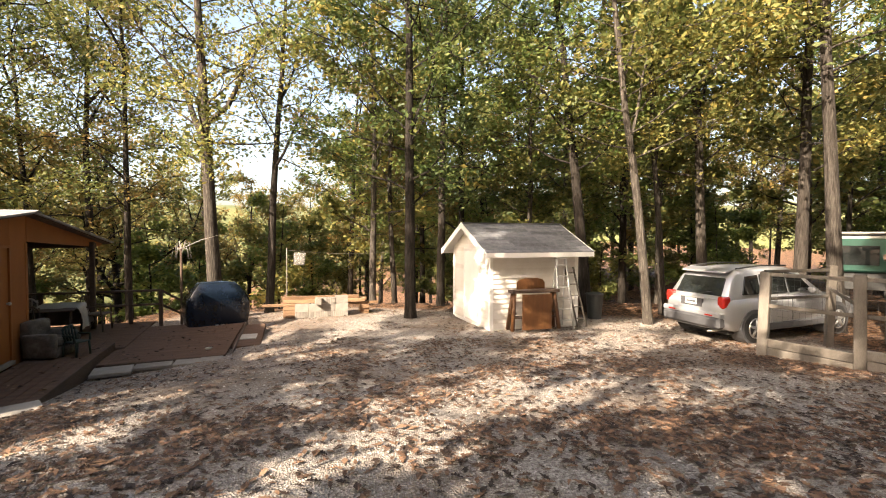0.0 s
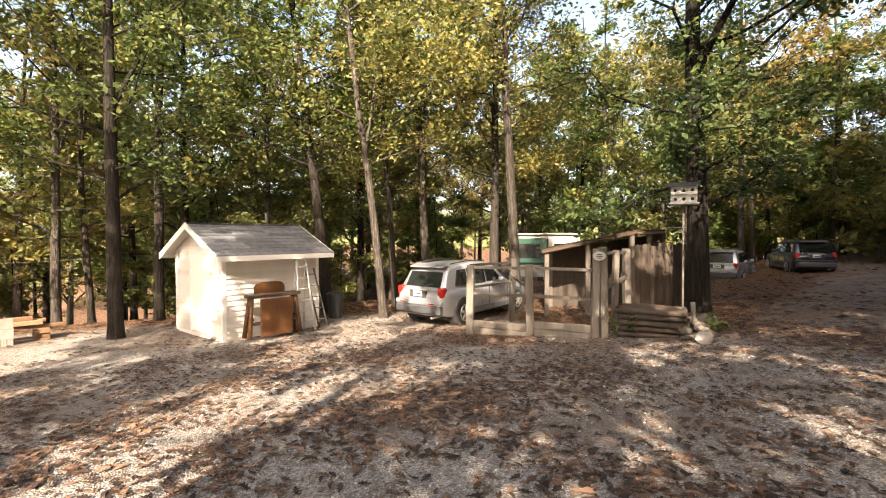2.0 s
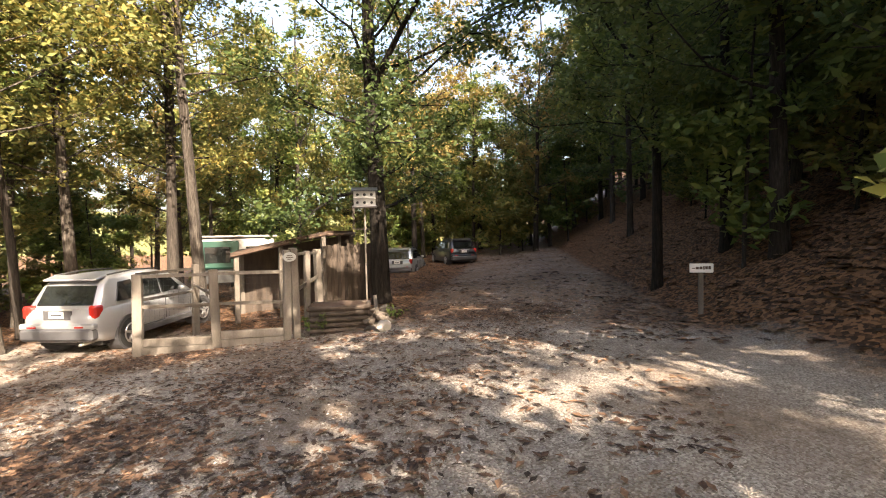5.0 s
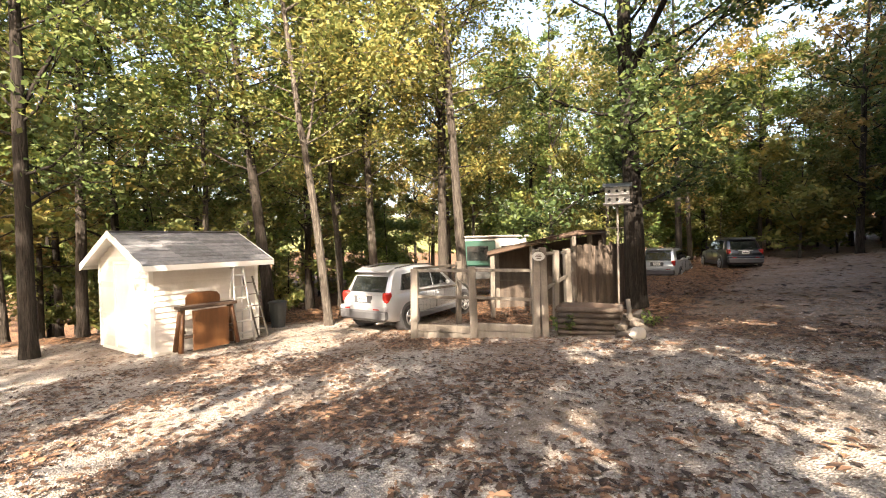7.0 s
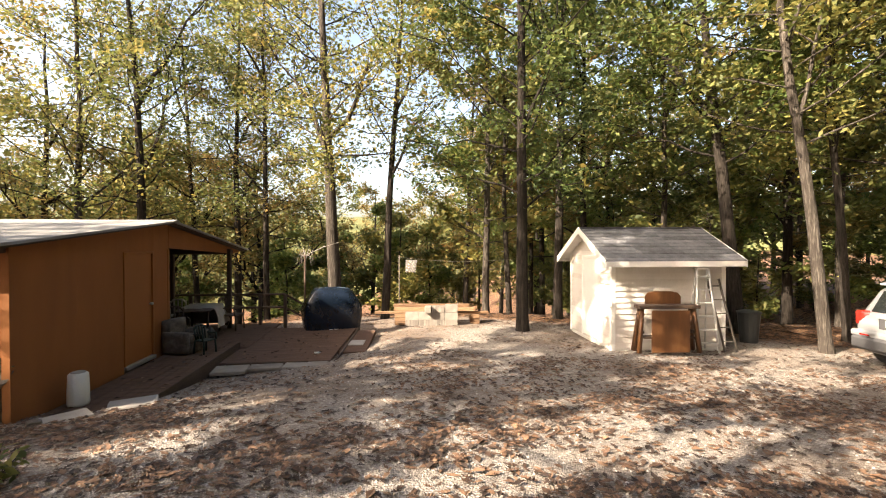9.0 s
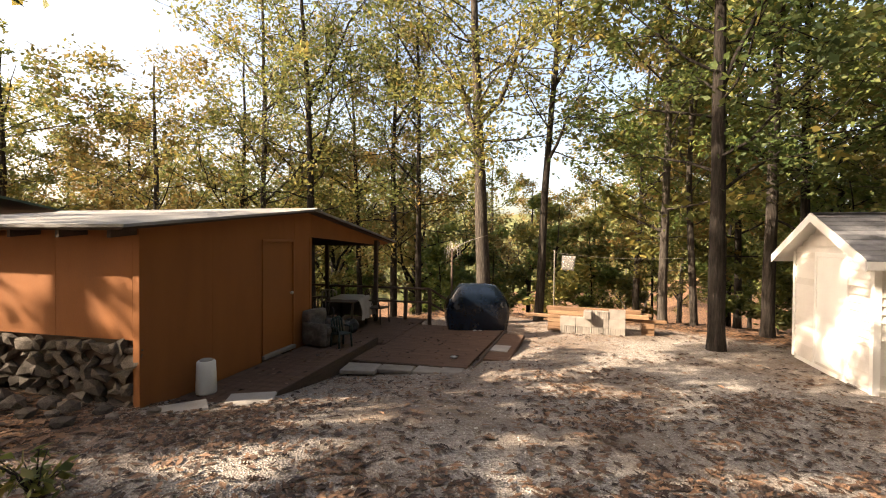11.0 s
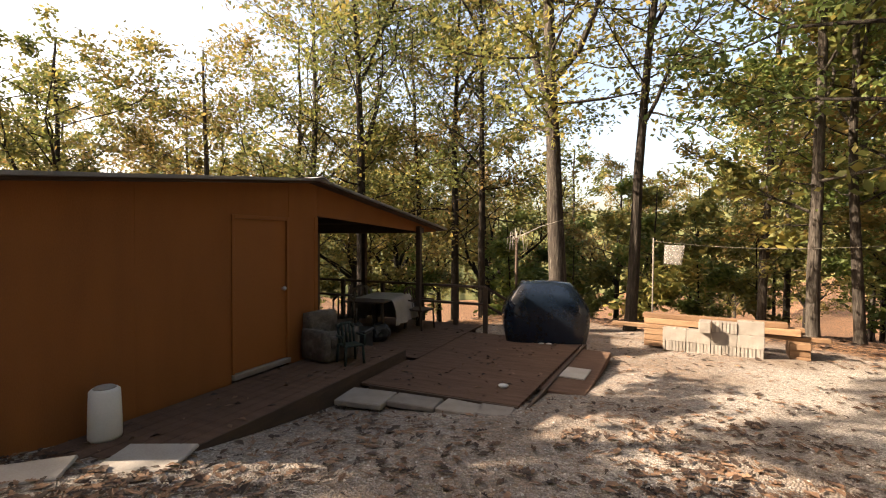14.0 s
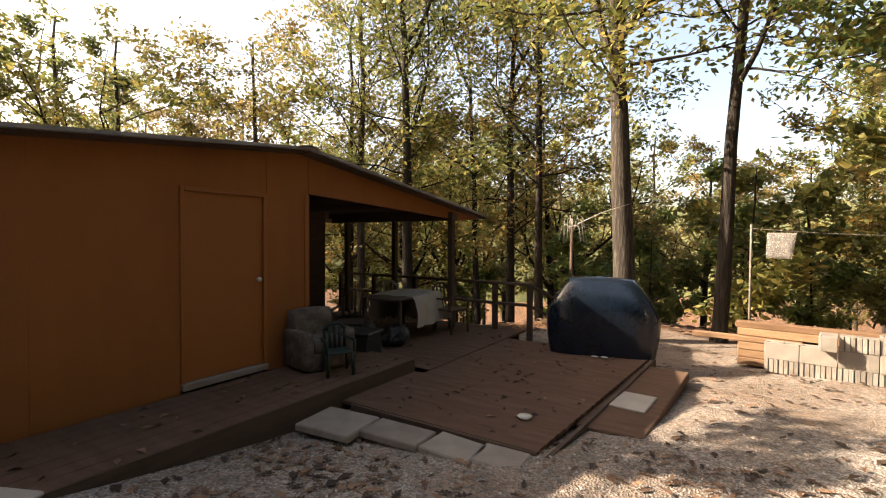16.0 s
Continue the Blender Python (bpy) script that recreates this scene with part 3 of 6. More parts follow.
tree("oak_tree", "tall oak beyond the house with yellowing open crown", -17.2, 13.6, 15, 0.16, (-0.02, 0.0), 0.25, 3.6, 7500, 31, M_LEAFYELLOW, M_BARKDARK, 0.1, clump=(0.6, 0.8), twigs=1.7)
tree("oak_tree", "spreading oak beyond the house turning orange", -20.6, 14.6, 13, 0.17, (0.03, 0.0), 0.22, 4.2, 7500, 32, M_LEAFORANGE, M_BARKDARK, 0.1, clump=(0.6, 0.8), twigs=1.6)
tree("oak_tree", "leaning oak far behind the porch with sparse yellow leaves", -16.6, 18.6, 15, 0.14, (-0.06, 0.0), 0.26, 3.4, 7000, 33, M_LEAFYELLOW, M_BARK, 0.1, clump=(0.6, 0.8), twigs=1.6)
tree("oak_tree", "short broad oak behind the house turning orange", -20.0, 10.6, 9.5, 0.15, (0.02, 0.0), 0.2, 3.6, 6500, 34, M_LEAFORANGE, M_BARKDARK, 0.1, clump=(0.6, 0.8), twigs=1.7)

# the woods: a few kinds of tree, each repeated
WOODS = "trees of the woods"
kinds = []
for k, (h, r, first, spread, cnt, lm, bk, lab) in enumerate([
        (17, 0.17, 0.13, 3.6, 7600, M_LEAFGREEN, M_BARKDARK, "tall woodland oak with dense green leaves"),
        (16, 0.15, 0.15, 3.4, 7200, M_LEAFYELLOW, M_BARK, "tall woodland oak with yellow-green leaves"),
        (15, 0.13, 0.14, 3.2, 7200, M_LEAFYELLOW, M_BARKDARK, "slim woodland oak with yellowing leaves"),
        (18, 0.18, 0.20, 3.8, 7200, M_LEAFORANGE, M_BARK, "tall woodland oak turning orange"),
        (14, 0.12, 0.16, 2.8, 7000, M_LEAFGREEN, M_BARK, "slim woodland tree with dark green leaves"),
        (17, 0.16, 0.12, 3.6, 7600, M_LEAFDARKSHADE, M_BARKDARK, "tall woodland oak with shade painted into its deep green leaves")]):
    kinds.append(tree("woodland_tree", lab, 0, 60 + 6 * k, h, r, (random.uniform(-0.03, 0.03), 0), first, spread, cnt, 40 + k, lm, bk, 0.145, WOODS, low=1.3))
broad = []
for k, (lm, lab) in enumerate([(M_LEAFYELLOW, "broad oak with spreading boughs and yellowing leaves"), (M_LEAFORANGE, "broad oak with spreading boughs turning orange")]):
    broad.append(tree("woodland_tree", lab, -14 + 12 * k, 70, 11.5, 0.2, (0.03, 0), 0.2, 4.6, 6200, 54 + k, lm, M_BARKDARK, 0.135, WOODS, low=1.2, forks=((0.22, 0.6, 0.9, 5.2, 0.12), (0.26, 2.7, 0.85, 5.0, 0.12), (0.3, 4.6, 0.95, 4.8, 0.11)), clump=(0.5, 0.6)))
shrubs = []
for k, (h, cnt, lm, lab) in enumerate([(4.2, 2600, M_LEAFYELLOW, "leafy light green sapling under the oaks"), (3.4, 2400, M_LEAFYELLOW, "yellow-green sapling under the oaks"), (5.2, 2800, M_LEAFGREEN, "bushy dark green sapling under the oaks")]):
    shrubs.append(tree("sapling", lab, 12 + 8 * k, 62, h, 0.035, (0.05, 0), 0.12, 1.5, cnt, 60 + k, lm, M_BARKDARK, 0.13, "understorey saplings", low=1.0))

rng = np.random.default_rng(21)
spots = []


def open_place(x, y):
    d = (x - 8) * 0.24 - (y + 1.5) * 0.97
    s = (x - 8) * 0.97 + (y + 1.5) * 0.24
    if -2 < s < 26 and -6.2 < d < 1.2:
        return True
    if -11 < x < 8.5 and -3 < y < 16.4:
        return True
    if -17 < x < -7 and 2 < y < 13.5:
        return True
    if 8 <= x < 19 and 4 < y < 13.5:
        return True
    if 4 < x < 9 and -5 < y < 1:
        return True
    return False


def plant(many, x0, x1, y0, y1, gap, pool, scale, cond=None):
    done = tries = 0
    while done < many and tries < many * 40:
        tries += 1
        x, y = rng.uniform(x0, x1), rng.uniform(y0, y1)
        if open_place(x, y) or (cond and not cond(x, y)) or any((x - a) ** 2 + (y - b) ** 2 < gap * gap for a, b in spots):
            continue
        spots.append((x, y))
        s = rng.uniform(*scale)
        src = pool[int(rng.integers(0, len(pool)))]
        turn = rng.uniform(0, 6.28, 2)[1]
        c = copy_thing(src, Matrix.Translation((x, y, ground_z(x, y))) @ Matrix.Rotation(turn, 4, "Z"))
        c.scale = (s, s, s * rng.uniform(0.9, 1.1))
        done += 1


def not_gap(x, y):
    """Keeps the open sky over the valley free of the tallest trees."""
    az = math.degrees(math.atan2(-x, y))
    return not (12 < az < 27 and y < 60) and az < 66


# Drive and bank pool: kinds[5] carries the shade in its leaf colour.
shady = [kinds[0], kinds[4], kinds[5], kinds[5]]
light = kinds[1:4] + [kinds[0]]
plant(42, 8, 42, 12, 46, 2.9, light, (0.75, 1.1))
plant(28, -9, 12, 17.5, 46, 3.0, light, (0.7, 1.0), not_gap)
plant(15, -42, -12, 19, 50, 4.2, broad + kinds[1:3], (0.75, 1.05), not_gap)
plant(8, -12, -3, 24, 50, 3.8, broad, (0.55, 0.75))
plant(16, -38, -17.5, 4, 24, 3.4, broad, (0.62, 0.85))
plant(6, -34, -22, 12, 32, 3.4, broad[:1], (0.95, 1.15), lambda x, y: 36 < math.degrees(math.atan2(-x, y)) < 66)
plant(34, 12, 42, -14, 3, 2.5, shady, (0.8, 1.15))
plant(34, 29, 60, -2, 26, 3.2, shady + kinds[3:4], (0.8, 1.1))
plant(18, -14, 14, 19, 36, 1.9, shrubs, (0.7, 1.25))
plant(15, 11, 34, 15, 34, 1.9, shrubs, (0.7, 1.3))
plant(9, -30, -11, 17, 32, 2.2, shrubs, (0.7, 1.2))
plant(34, 11, 36, -9, -2, 1.7, shrubs, (0.6, 1.1))
plant(44, 31, 58, -4, 24, 1.7, shrubs, (1.0, 1.7))
# trees behind the walker, whose shade falls on the yard
shade = [tree("woodland_tree", "open-crowned oak with gaps between its boughs", 0, 96 + 7 * k, 14, 0.2, (0.02, 0), 0.25, 4.8, 3000, 90 + k, M_LEAFYELLOW, M_BARK, 0.22, WOODS, clump=(0.13, 0.7)) for k in range(2)]
plant(8, -20, 6, -20, -7.5, 3.4, shade, (0.8, 1.0), lambda x, y: x < 1 - 0.2 * y)
for x, y in ((-4.5, -7.5), (-3.0, -5.8), (-7.6, 0.6)):
    spots.append((x, y))
    copy_thing(shade[int(rng.integers(0, 2))], Matrix.Translation((x, y, ground_z(x, y))) @ Matrix.Rotation(rng.uniform(0, 6.28), 4, "Z"))
copy_thing(shade[0], Matrix.Translation((-6.8, -4.6, ground_z(-6.8, -4.6))) @ Matrix.Rotation(1.1, 4, "Z"))
plant(3, -26, -18, -8, 0, 3.6, shade, (0.6, 0.7))
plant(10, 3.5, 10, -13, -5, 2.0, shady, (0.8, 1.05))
plant(10, 7, 20, -22, -8, 2.2, kinds, (1.1, 1.3))
plant(38, 10, 38, -24, -5, 2.4, kinds, (0.8, 1.1))
high = tree("woodland_tree", "tall bare-stemmed oak with a small high crown", -12.9, -2.2, 16, 0.2, (0.0, 0), 0.74, 2.4, 2600, 97, M_LEAFYELLOW, M_BARK, 0.22, WOODS, clump=(0.4, 0.7))
for x, y, s in ((-16.6, -3.6, 0.62), (-12.3, -3.5, 0.6), (6.2, -5.7, 1.05), (8.8, -6.4, 1.0), (3.9, -6.6, 1.1), (-9.2, -3.2, 0.5)):
    c = copy_thing(kinds[0], Matrix.Translation((x, y, ground_z(x, y))) @ Matrix.Rotation(x, 4, "Z"))
    c.scale = (s, s, s)
for k in kinds + shrubs + shade + broad:
    x, y = k.location.x, k.location.y
    k.location = (x, y, ground_z(x, y))


def far_ridge():
    verts, faces = [], []
    n = 150
    for i in range(n + 1):
        a = radians(-110 + 200 * i / n)
        for j, (r, z) in enumerate(((110, -14), (118, 4), (128, 8), (150, 10))):
            k = noise.noise(Vector((i * 0.21, j * 1.3, 4))) * 2.2 + noise.noise(Vector((i * 0.9, j, 9))) * 1.2
            verts.append((-math.sin(a) * (r + k), math.cos(a) * (r + k), z + (k if j else 0)))
    for i in range(n):
        for j in range(3):
            q = i * 4 + j
            faces.append((q, q + 4, q + 5, q + 1))
    return tagged(raw("backdrop_hills", verts, faces, M_HILLWOOD, smooth=True), "far wooded hills in hazy autumn green", "hills", kind="structure")


far_ridge()


# ---- orange house, local axes: x outwards from the front wall, y along it ----
HOUSE = pose(-7.03, 6.92, -0.34, 0, 0, 22.0)


def prism(name, outline, x0, x1, material, parent, label="", bevel=0.0):
    """A board cut to an outline in the local y-z plane, from x0 to x1."""
    bm = bmesh.new()
    a = [bm.verts.new((x0, y, z)) for y, z in outline]
    b = [bm.verts.new((x1, y, z)) for y, z in outline]
    k = len(outline)
    bm.faces.new(a[::-1])
    bm.faces.new(b)
    for i in range(k):
        bm.faces.new((a[i], a[(i + 1) % k], b[(i + 1) % k], b[i]))
    bmesh.ops.recalc_face_normals(bm, faces=bm.faces)
    if bevel:
        bmesh.ops.bevel(bm, geom=list(bm.edges), offset=bevel, segments=1, affect="EDGES")
    return part(name, bm, material, parent, label)


def roof_z(y):
    return 2.50 - (1.4 - y) * 0.107 if y < 1.4 else 2.50 - (y - 1.4) * 0.131


def build_house():
    h = thing("orange_house", "low orange-painted plywood house with shallow gable roof", "house", HOUSE, kind="")
    edges = [-2.38, -1.19, -0.04]
    for a, b in zip(edges, edges[1:]):
        prism("wall_panel", [(a, -0.45), (b - 0.002, -0.45), (b - 0.002, roof_z(b) - 0.03), (a, roof_z(a) - 0.03)], -0.09, 0, M_ORANGE, h)
    prism("wall_panel", [(-0.046, 1.935), (0.945, 1.935), (0.945, roof_z(0.945) - 0.03), (-0.046, roof_z(-0.04) - 0.03)], -0.09, 0, M_ORANGE, h)
    prism("wall_panel", [(0.951, -0.45), (1.56, -0.45), (1.56, roof_z(1.56) - 0.03), (1.4, 2.47), (0.951, roof_z(0.95) - 0.03)], -0.09, 0, M_ORANGE, h)
    prism("gable_board", [(1.566, 1.99), (5.3, 1.80), (5.95, 1.83), (5.95, roof_z(5.95) - 0.03), (1.566, roof_z(1.57) - 0.03)], -0.05, 0.004, M_ORANGE, h)
    box("threshold", -0.08, 0.05, -0.04, 0.94, -0.10, -0.035, M_PAVER, h, "pale stone threshold")
    d = box("door", -0.05, -0.012, 0.0, 0.90, -0.03, 1.89, M_ORANGE_DOOR, h, "plain orange slab door, closed", 0.004)
    k = lump("door_knob", (0.03, 0.03, 0.03), M_ALU, d, "dull metal knob", m=Matrix.Translation((0.03, 0.83, 0.95)), rough=0.0)
    tube("knob_stem", [(-0.012, 0.83, 0.95), (0.01, 0.83, 0.95)], 0.014, M_ALU, d)
    for y0, y1, z0, z1 in ((-0.04, 0.0, -0.03, 1.935), (0.90, 0.945, -0.03, 1.935), (0.0, 0.90, 1.89, 1.935)):
        box("door_frame", -0.085, 0.018, y0, y1, z0, z1, M_ORANGE_DOOR, h, bevel=0.004)
    box("corner_trim", -0.02, 0.012, 1.50, 1.575, -0.3, 1.97, M_ORANGE, h)
    # side wall over a stone skirt
    for i in range(5):
        box("wall_panel", -6 + 1.18 * i, -6 + 1.18 * (i + 1) - 0.006, -2.38, -2.30, 0.72, 2.04, M_ORANGE, h, bevel=0)
    box("wall_panel", -0.1, 0.0, -2.386, -2.30, -0.3, 2.05, M_ORANGE, h, bevel=0.004)
    box("skirt_backing", -6, -0.1, -2.33, -2.28, -0.6, 0.72, M_TRIMDARK, h, bevel=0)
    rs = random.Random(4)
    for row in range(7):
        x = -5.9
        while x < -0.2:
            w = rs.uniform(0.11, 0.30)
            lump("stone", (w * 0.60, 0.085 * rs.uniform(0.6, 1.25), 0.09 * rs.uniform(0.65, 1.2)), M_STONE, h, seed=rs.random() * 50, sub=1, rough=1.1,
                 m=Matrix.Translation((min(x + w / 2, -0.18), -2.36, -0.40 + row * 0.168 + rs.uniform(-0.03, 0.03))) @ Matrix.Rotation(rs.uniform(-0.5, 0.5), 4, "Y"))
            x += w
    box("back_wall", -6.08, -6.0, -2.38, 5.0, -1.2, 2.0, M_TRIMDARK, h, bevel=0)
    # Side wall is dark brown to carry the porch shade in its colour.
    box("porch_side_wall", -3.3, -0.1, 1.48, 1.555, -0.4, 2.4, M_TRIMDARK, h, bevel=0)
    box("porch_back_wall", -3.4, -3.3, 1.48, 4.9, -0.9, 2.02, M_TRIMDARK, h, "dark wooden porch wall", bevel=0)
    # roof: two slabs with a lip, ridge running away from the front
    for y0, y1, nm in ((-2.78, 1.4, "roof_slope"), (1.4, 6.15, "roof_slope")):
        z0, z1 = roof_z(y0), roof_z(y1)
        prism(nm, [(y0, z0), (y1, z1), (y1, z1 + 0.035), (y0, z0 + 0.035)], -6.3, 0.22, M_ROLLROOF, h, "weathered grey roll roofing")
        prism("roof_deck", [(y0 + 0.03, z0 - 0.03), (y1 - 0.03, z1 - 0.03), (y1 - 0.03, z1 - 0.003), (y0 + 0.03, z0 - 0.003)], -6.25, 0.17, M_TRIMDARK, h)
    prism("ridge_cap", [(1.25, roof_z(1.25) + 0.038), (1.4, 2.545), (1.55, roof_z(1.55) + 0.038), (1.4, 2.56)], -6.3, 0.25, M_ROLLROOF, h)
    for i in range(9):
        x = -6.0 + i * 0.74
        prism("rafter", [(-2.72, roof_z(-2.72) - 0.12), (-2.38, roof_z(-2.38) - 0.12), (-2.38, roof_z(-2.38) - 0.034), (-2.72, roof_z(-2.72) - 0.034)], x, x + 0.05, M_TRIMDARK, h)
    for i in range(4):
        y = 2.3 + 0.9 * i
        box("porch_rafter", -3.3, -0.06, y, y + 0.05, roof_z(y + 0.05) - 0.15, roof_z(y + 0.05) - 0.036, M_TRIMDARK, h, bevel=0)
    for x, y in ((0.05, 4.95), (-1.6, 5.3), (-3.1, 5.4)):
        box("porch_post", x - 0.05, x + 0.05, y - 0.05, y + 0.05, -0.27, roof_z(y) - 0.1, M_TRIMDARK, h, "dark wooden porch post")
    box("porch_beam", -3.2, 0.1, 5.0, 5.1, 1.78, 1.9, M_TRIMDARK, h, bevel=0.004)
    return h


build_house()


def build_back_roof():
    b = thing("green_roofed_building", "building with dark green metal roof behind the house", "building", HOUSE @ pose(-6.6, -0.6, 0))
    box("wall", -5.0, -0.2, -4.0, 2.2, -1.0, 2.3, M_TRIMDARK, b, bevel=0)
    prism("roof_slope", [(-4.4, 2.28), (-0.6, 3.0), (-0.6, 3.05), (-4.4, 2.33)], -5.4, 0.25, M_GREENROOF, b)
    prism("roof_slope", [(-0.6, 3.0), (2.7, 2.45), (2.7, 2.50), (-0.6, 3.05)], -5.4, 0.25, M_GREENROOF, b)
    for i in range(9):
        y = -4.2 + 0.42 * i
        z = 2.33 + (y + 4.4) * 0.1895
        box("roof_rib", -5.4, 0.25, y, y + 0.03, z + 0.002, z + 0.03, M_GREENROOF, b, bevel=0)


build_back_roof()

# ---- deck, walk, pavers (house axes) ----
def build_deck():
    d = thing("deck", "low brown plank deck with leaves, beside the house", "deck", HOUSE, kind="structure")
    y = 1.02
    i = 0
    while y < 4.72:
        box("plank", 1.30 + 0.0, 3.30 + 0.075 * (y - 1.0), y, y + 0.1425, -0.31, -0.27, M_DECK, d, bevel=0.0015)
        y += 0.144
        i += 1
    box("rim_board", 1.30, 3.30, 0.985, 1.015, -0.46, -0.275, M_TRIMDARK, d, bevel=0.003)
    box("rim_board", 3.32, 3.36, 1.0, 4.75, -0.70, -0.285, M_TRIMDARK, d, bevel=0.003, m=Matrix.Rotation(radians(-3.6), 4, "Z") @ Matrix.Translation((-0.02, 0.2, 0)))
    for yy in (2.2, 3.4, 4.6):
        box("joist", 1.35, 3.25, yy, yy + 0.05, -0.75, -0.315, M_TRIMDARK, d, bevel=0)
    box("plank", 1.155, 1.294, 1.02, 2.30, -0.31, -0.272, M_DECK, d, bevel=0.004)
    # walk along the front wall
    x = 0.06
    for i in range(7):
        box("plank", x + 0.155 * i, x + 0.155 * i + 0.149, -2.25 + 0.12 * i, 2.3, -0.15, -0.115, M_DECK, d, bevel=0.004)
    box("rim_board", 1.115, 1.15, -1.45, 2.3, -0.40, -0.12, M_TRIMDARK, d, bevel=0.003)
    # porch floor
    y = 1.6
    while y < 5.5:
        box("plank", -3.28, 1.28, max(y, 2.31) if y < 2.31 else y, max(y, 2.31) + 0.138 if y < 2.31 else y + 0.138, -0.31, -0.272, M_DECK, d, bevel=0)
        y += 0.144
    box("joist", -3.2, 1.2, 5.45, 5.5, -1.5, -0.315, M_TRIMDARK, d, bevel=0)
    return d


def build_rail():
    r = thing("deck_railing", "dark stained two-rail deck railing with stair run", "railing", HOUSE)
    posts = [(-3.5, 5.6), (-2.4, 5.55), (-1.2, 5.5), (-0.2, 5.45), (0.75, 5.4), (1.45, 5.4)]
    for x, y in posts:
        box("post", x - 0.045, x + 0.045, y - 0.045, y + 0.045, -1.4, 0.60, M_TRIMDARK, r)
    for (xa, ya), (xb, yb) in zip(posts, posts[1:]):
        for z in (0.60, 0.22):
            ln = math.hypot(xb - xa, yb - ya)
            box("rail", -0.05, 0.05, 0, ln, -0.02, 0.03, M_TRIMDARK, r, m=Matrix.Translation((xa, ya, z)) @ Matrix.Rotation(math.atan2(yb - ya, xb - xa) - math.pi / 2, 4, "Z"))
    for z in (0.60, 0.22):
        tube("stair_rail", [(1.45, 5.4, z), (2.5, 7.0, z - 1.0)], 0.04, M_TRIMDARK, r, n=4)
    for k in (0.5, 1.0):
        x, y = 1.45 + 1.05 * k, 5.4 + 1.6 * k
        box("post", x - 0.04, x + 0.04, y - 0.04, y + 0.04, -2.4, 0.62 - 1.0 * k, M_TRIMDARK, r)


build_deck()
build_rail()


def slab_at(name, label, x, y, lx, ly, th, z, rz, material, group=""):
    t = thing(name, label, "paver", HOUSE @ pose(x, y, z, 0, 0, rz), group)
    bm = bmesh.new()
    add_box(bm, -lx / 2, lx / 2, -ly / 2, ly / 2, -th, 0, 0.012)
    for v in bm.verts:
        v.co += Vector((noise.noise(v.co * 3 + Vector((x, y, 0))) * 0.02, noise.noise(v.co * 3 + Vector((y, x, 5))) * 0.02, 0))
    part("slab", bm, material, t)
    return t


for x, y, lx, ly, rz in ((1.5, 0.62, 0.62, 0.5, 6), (2.12, 0.74, 0.60, 0.34, 3), (2.68, 0.76, 0.48, 0.36, -3), (3.08, 0.80, 0.40, 0.34, 4)):
    slab_at("paving_slab", "pale grey paving slab lying on the ground by the deck", x, y, lx, ly, 0.07, ground_z(-4.7, 8.6) + 0.37, rz, M_PAVER, "slabs by the deck")
slab_at("white_board", "whitish flat board lying on the ground by the walk", 1.05, -1.78, 0.58, 0.46, 0.035, ground_z(-5.5, 5.6) + 0.39, 24, M_DIRTYWHITE)
slab_at("white_board", "small broken whitish slab lying in the dirt", 0.55, -2.35, 0.55, 0.36, 0.035, ground_z(-5.8, 4.9) + 0.39, 45, M_DIRTYWHITE)
pad = slab_at("side_step", "weathered brown wooden step platform beside the deck", 3.72, 3.1, 0.62, 2.5, 0.1, -0.31, -3, M_DECK)
slab_at("door_mat", "pale worn mat lying on the wooden step", 3.70, 2.75, 0.36, 0.55, 0.012, -0.296, -5, M_DIRTYWHITE)


# ---- covered grill ----
def build_grill():
    g = thing("covered_grill", "large grill under a glossy black fitted cover", "grill", HOUSE @ pose(2.88, 4.72, -0.27, 0, 0, 14) @ Matrix.Scale(1.13, 4))
    bm = bmesh.new()
    n, rows = 44, 15
    rings = []
    for j in range(rows):
        f = j / (rows - 1)
        z = 0.98 * f
        if f < 0.55:
            w, d = 0.665 + 0.055 * math.sin(f / 0.55 * 2.2), 0.33 + 0.03 * f
        else:
            q = (f - 0.55) / 0.45
            w, d = 0.70 - 0.30 * q ** 1.35, 0.345 - 0.17 * q ** 1.8
        ring = []
        for k in range(n):
            a = 2 * math.pi * k / n
            ca, sa = math.cos(a), math.sin(a)
            e = 0.42
            x = w * math.copysign(abs(ca) ** e, ca)
            y = d * math.copysign(abs(sa) ** e, sa)
            fold = 0.028 * math.sin(a * 9 + 2.2 * noise.noise(Vector((a, f, 1)))) * (1 - abs(f - 0.45)) * (0.5 + noise.noise(Vector((ca * 2, sa * 2, f * 2))))
            sag = 0.03 * noise.noise(Vector((x * 3, y * 3, z * 2)))
            ring.append(bm.verts.new((x * (1 + fold + sag), y * (1 + fold * 1.6 + sag), max(0.0, z + 0.03 * noise.noise(Vector((x * 4, y * 4, 0))) * f))))
        rings.append(ring)
    for a, b in zip(rings, rings[1:]):
        for k in range(n):
            bm.faces.new((a[k], a[(k + 1) % n], b[(k + 1) % n], b[k]))
    top = bm.verts.new((0, 0, 1.005))
    for k in range(n):
        bm.faces.new((rings[-1][k], rings[-1][(k + 1) % n], top))
    part("cover", bm, M_COVER, g, smooth=True)
    for x in (-0.08, 0.04):
        lump("buckle", (0.05, 0.02, 0.012), M_WHITE, g, "pale tie buckle", m=Matrix.Translation((x, -0.40, 0.015)), sub=1)
    for sx in (-0.5, 0.5):
        for sy in (-0.2, 0.2):
            tube("foot", [(sx, sy, -0.005), (sx, sy, 0.05)], 0.03, M_BLACK, g)
    return g


build_grill()


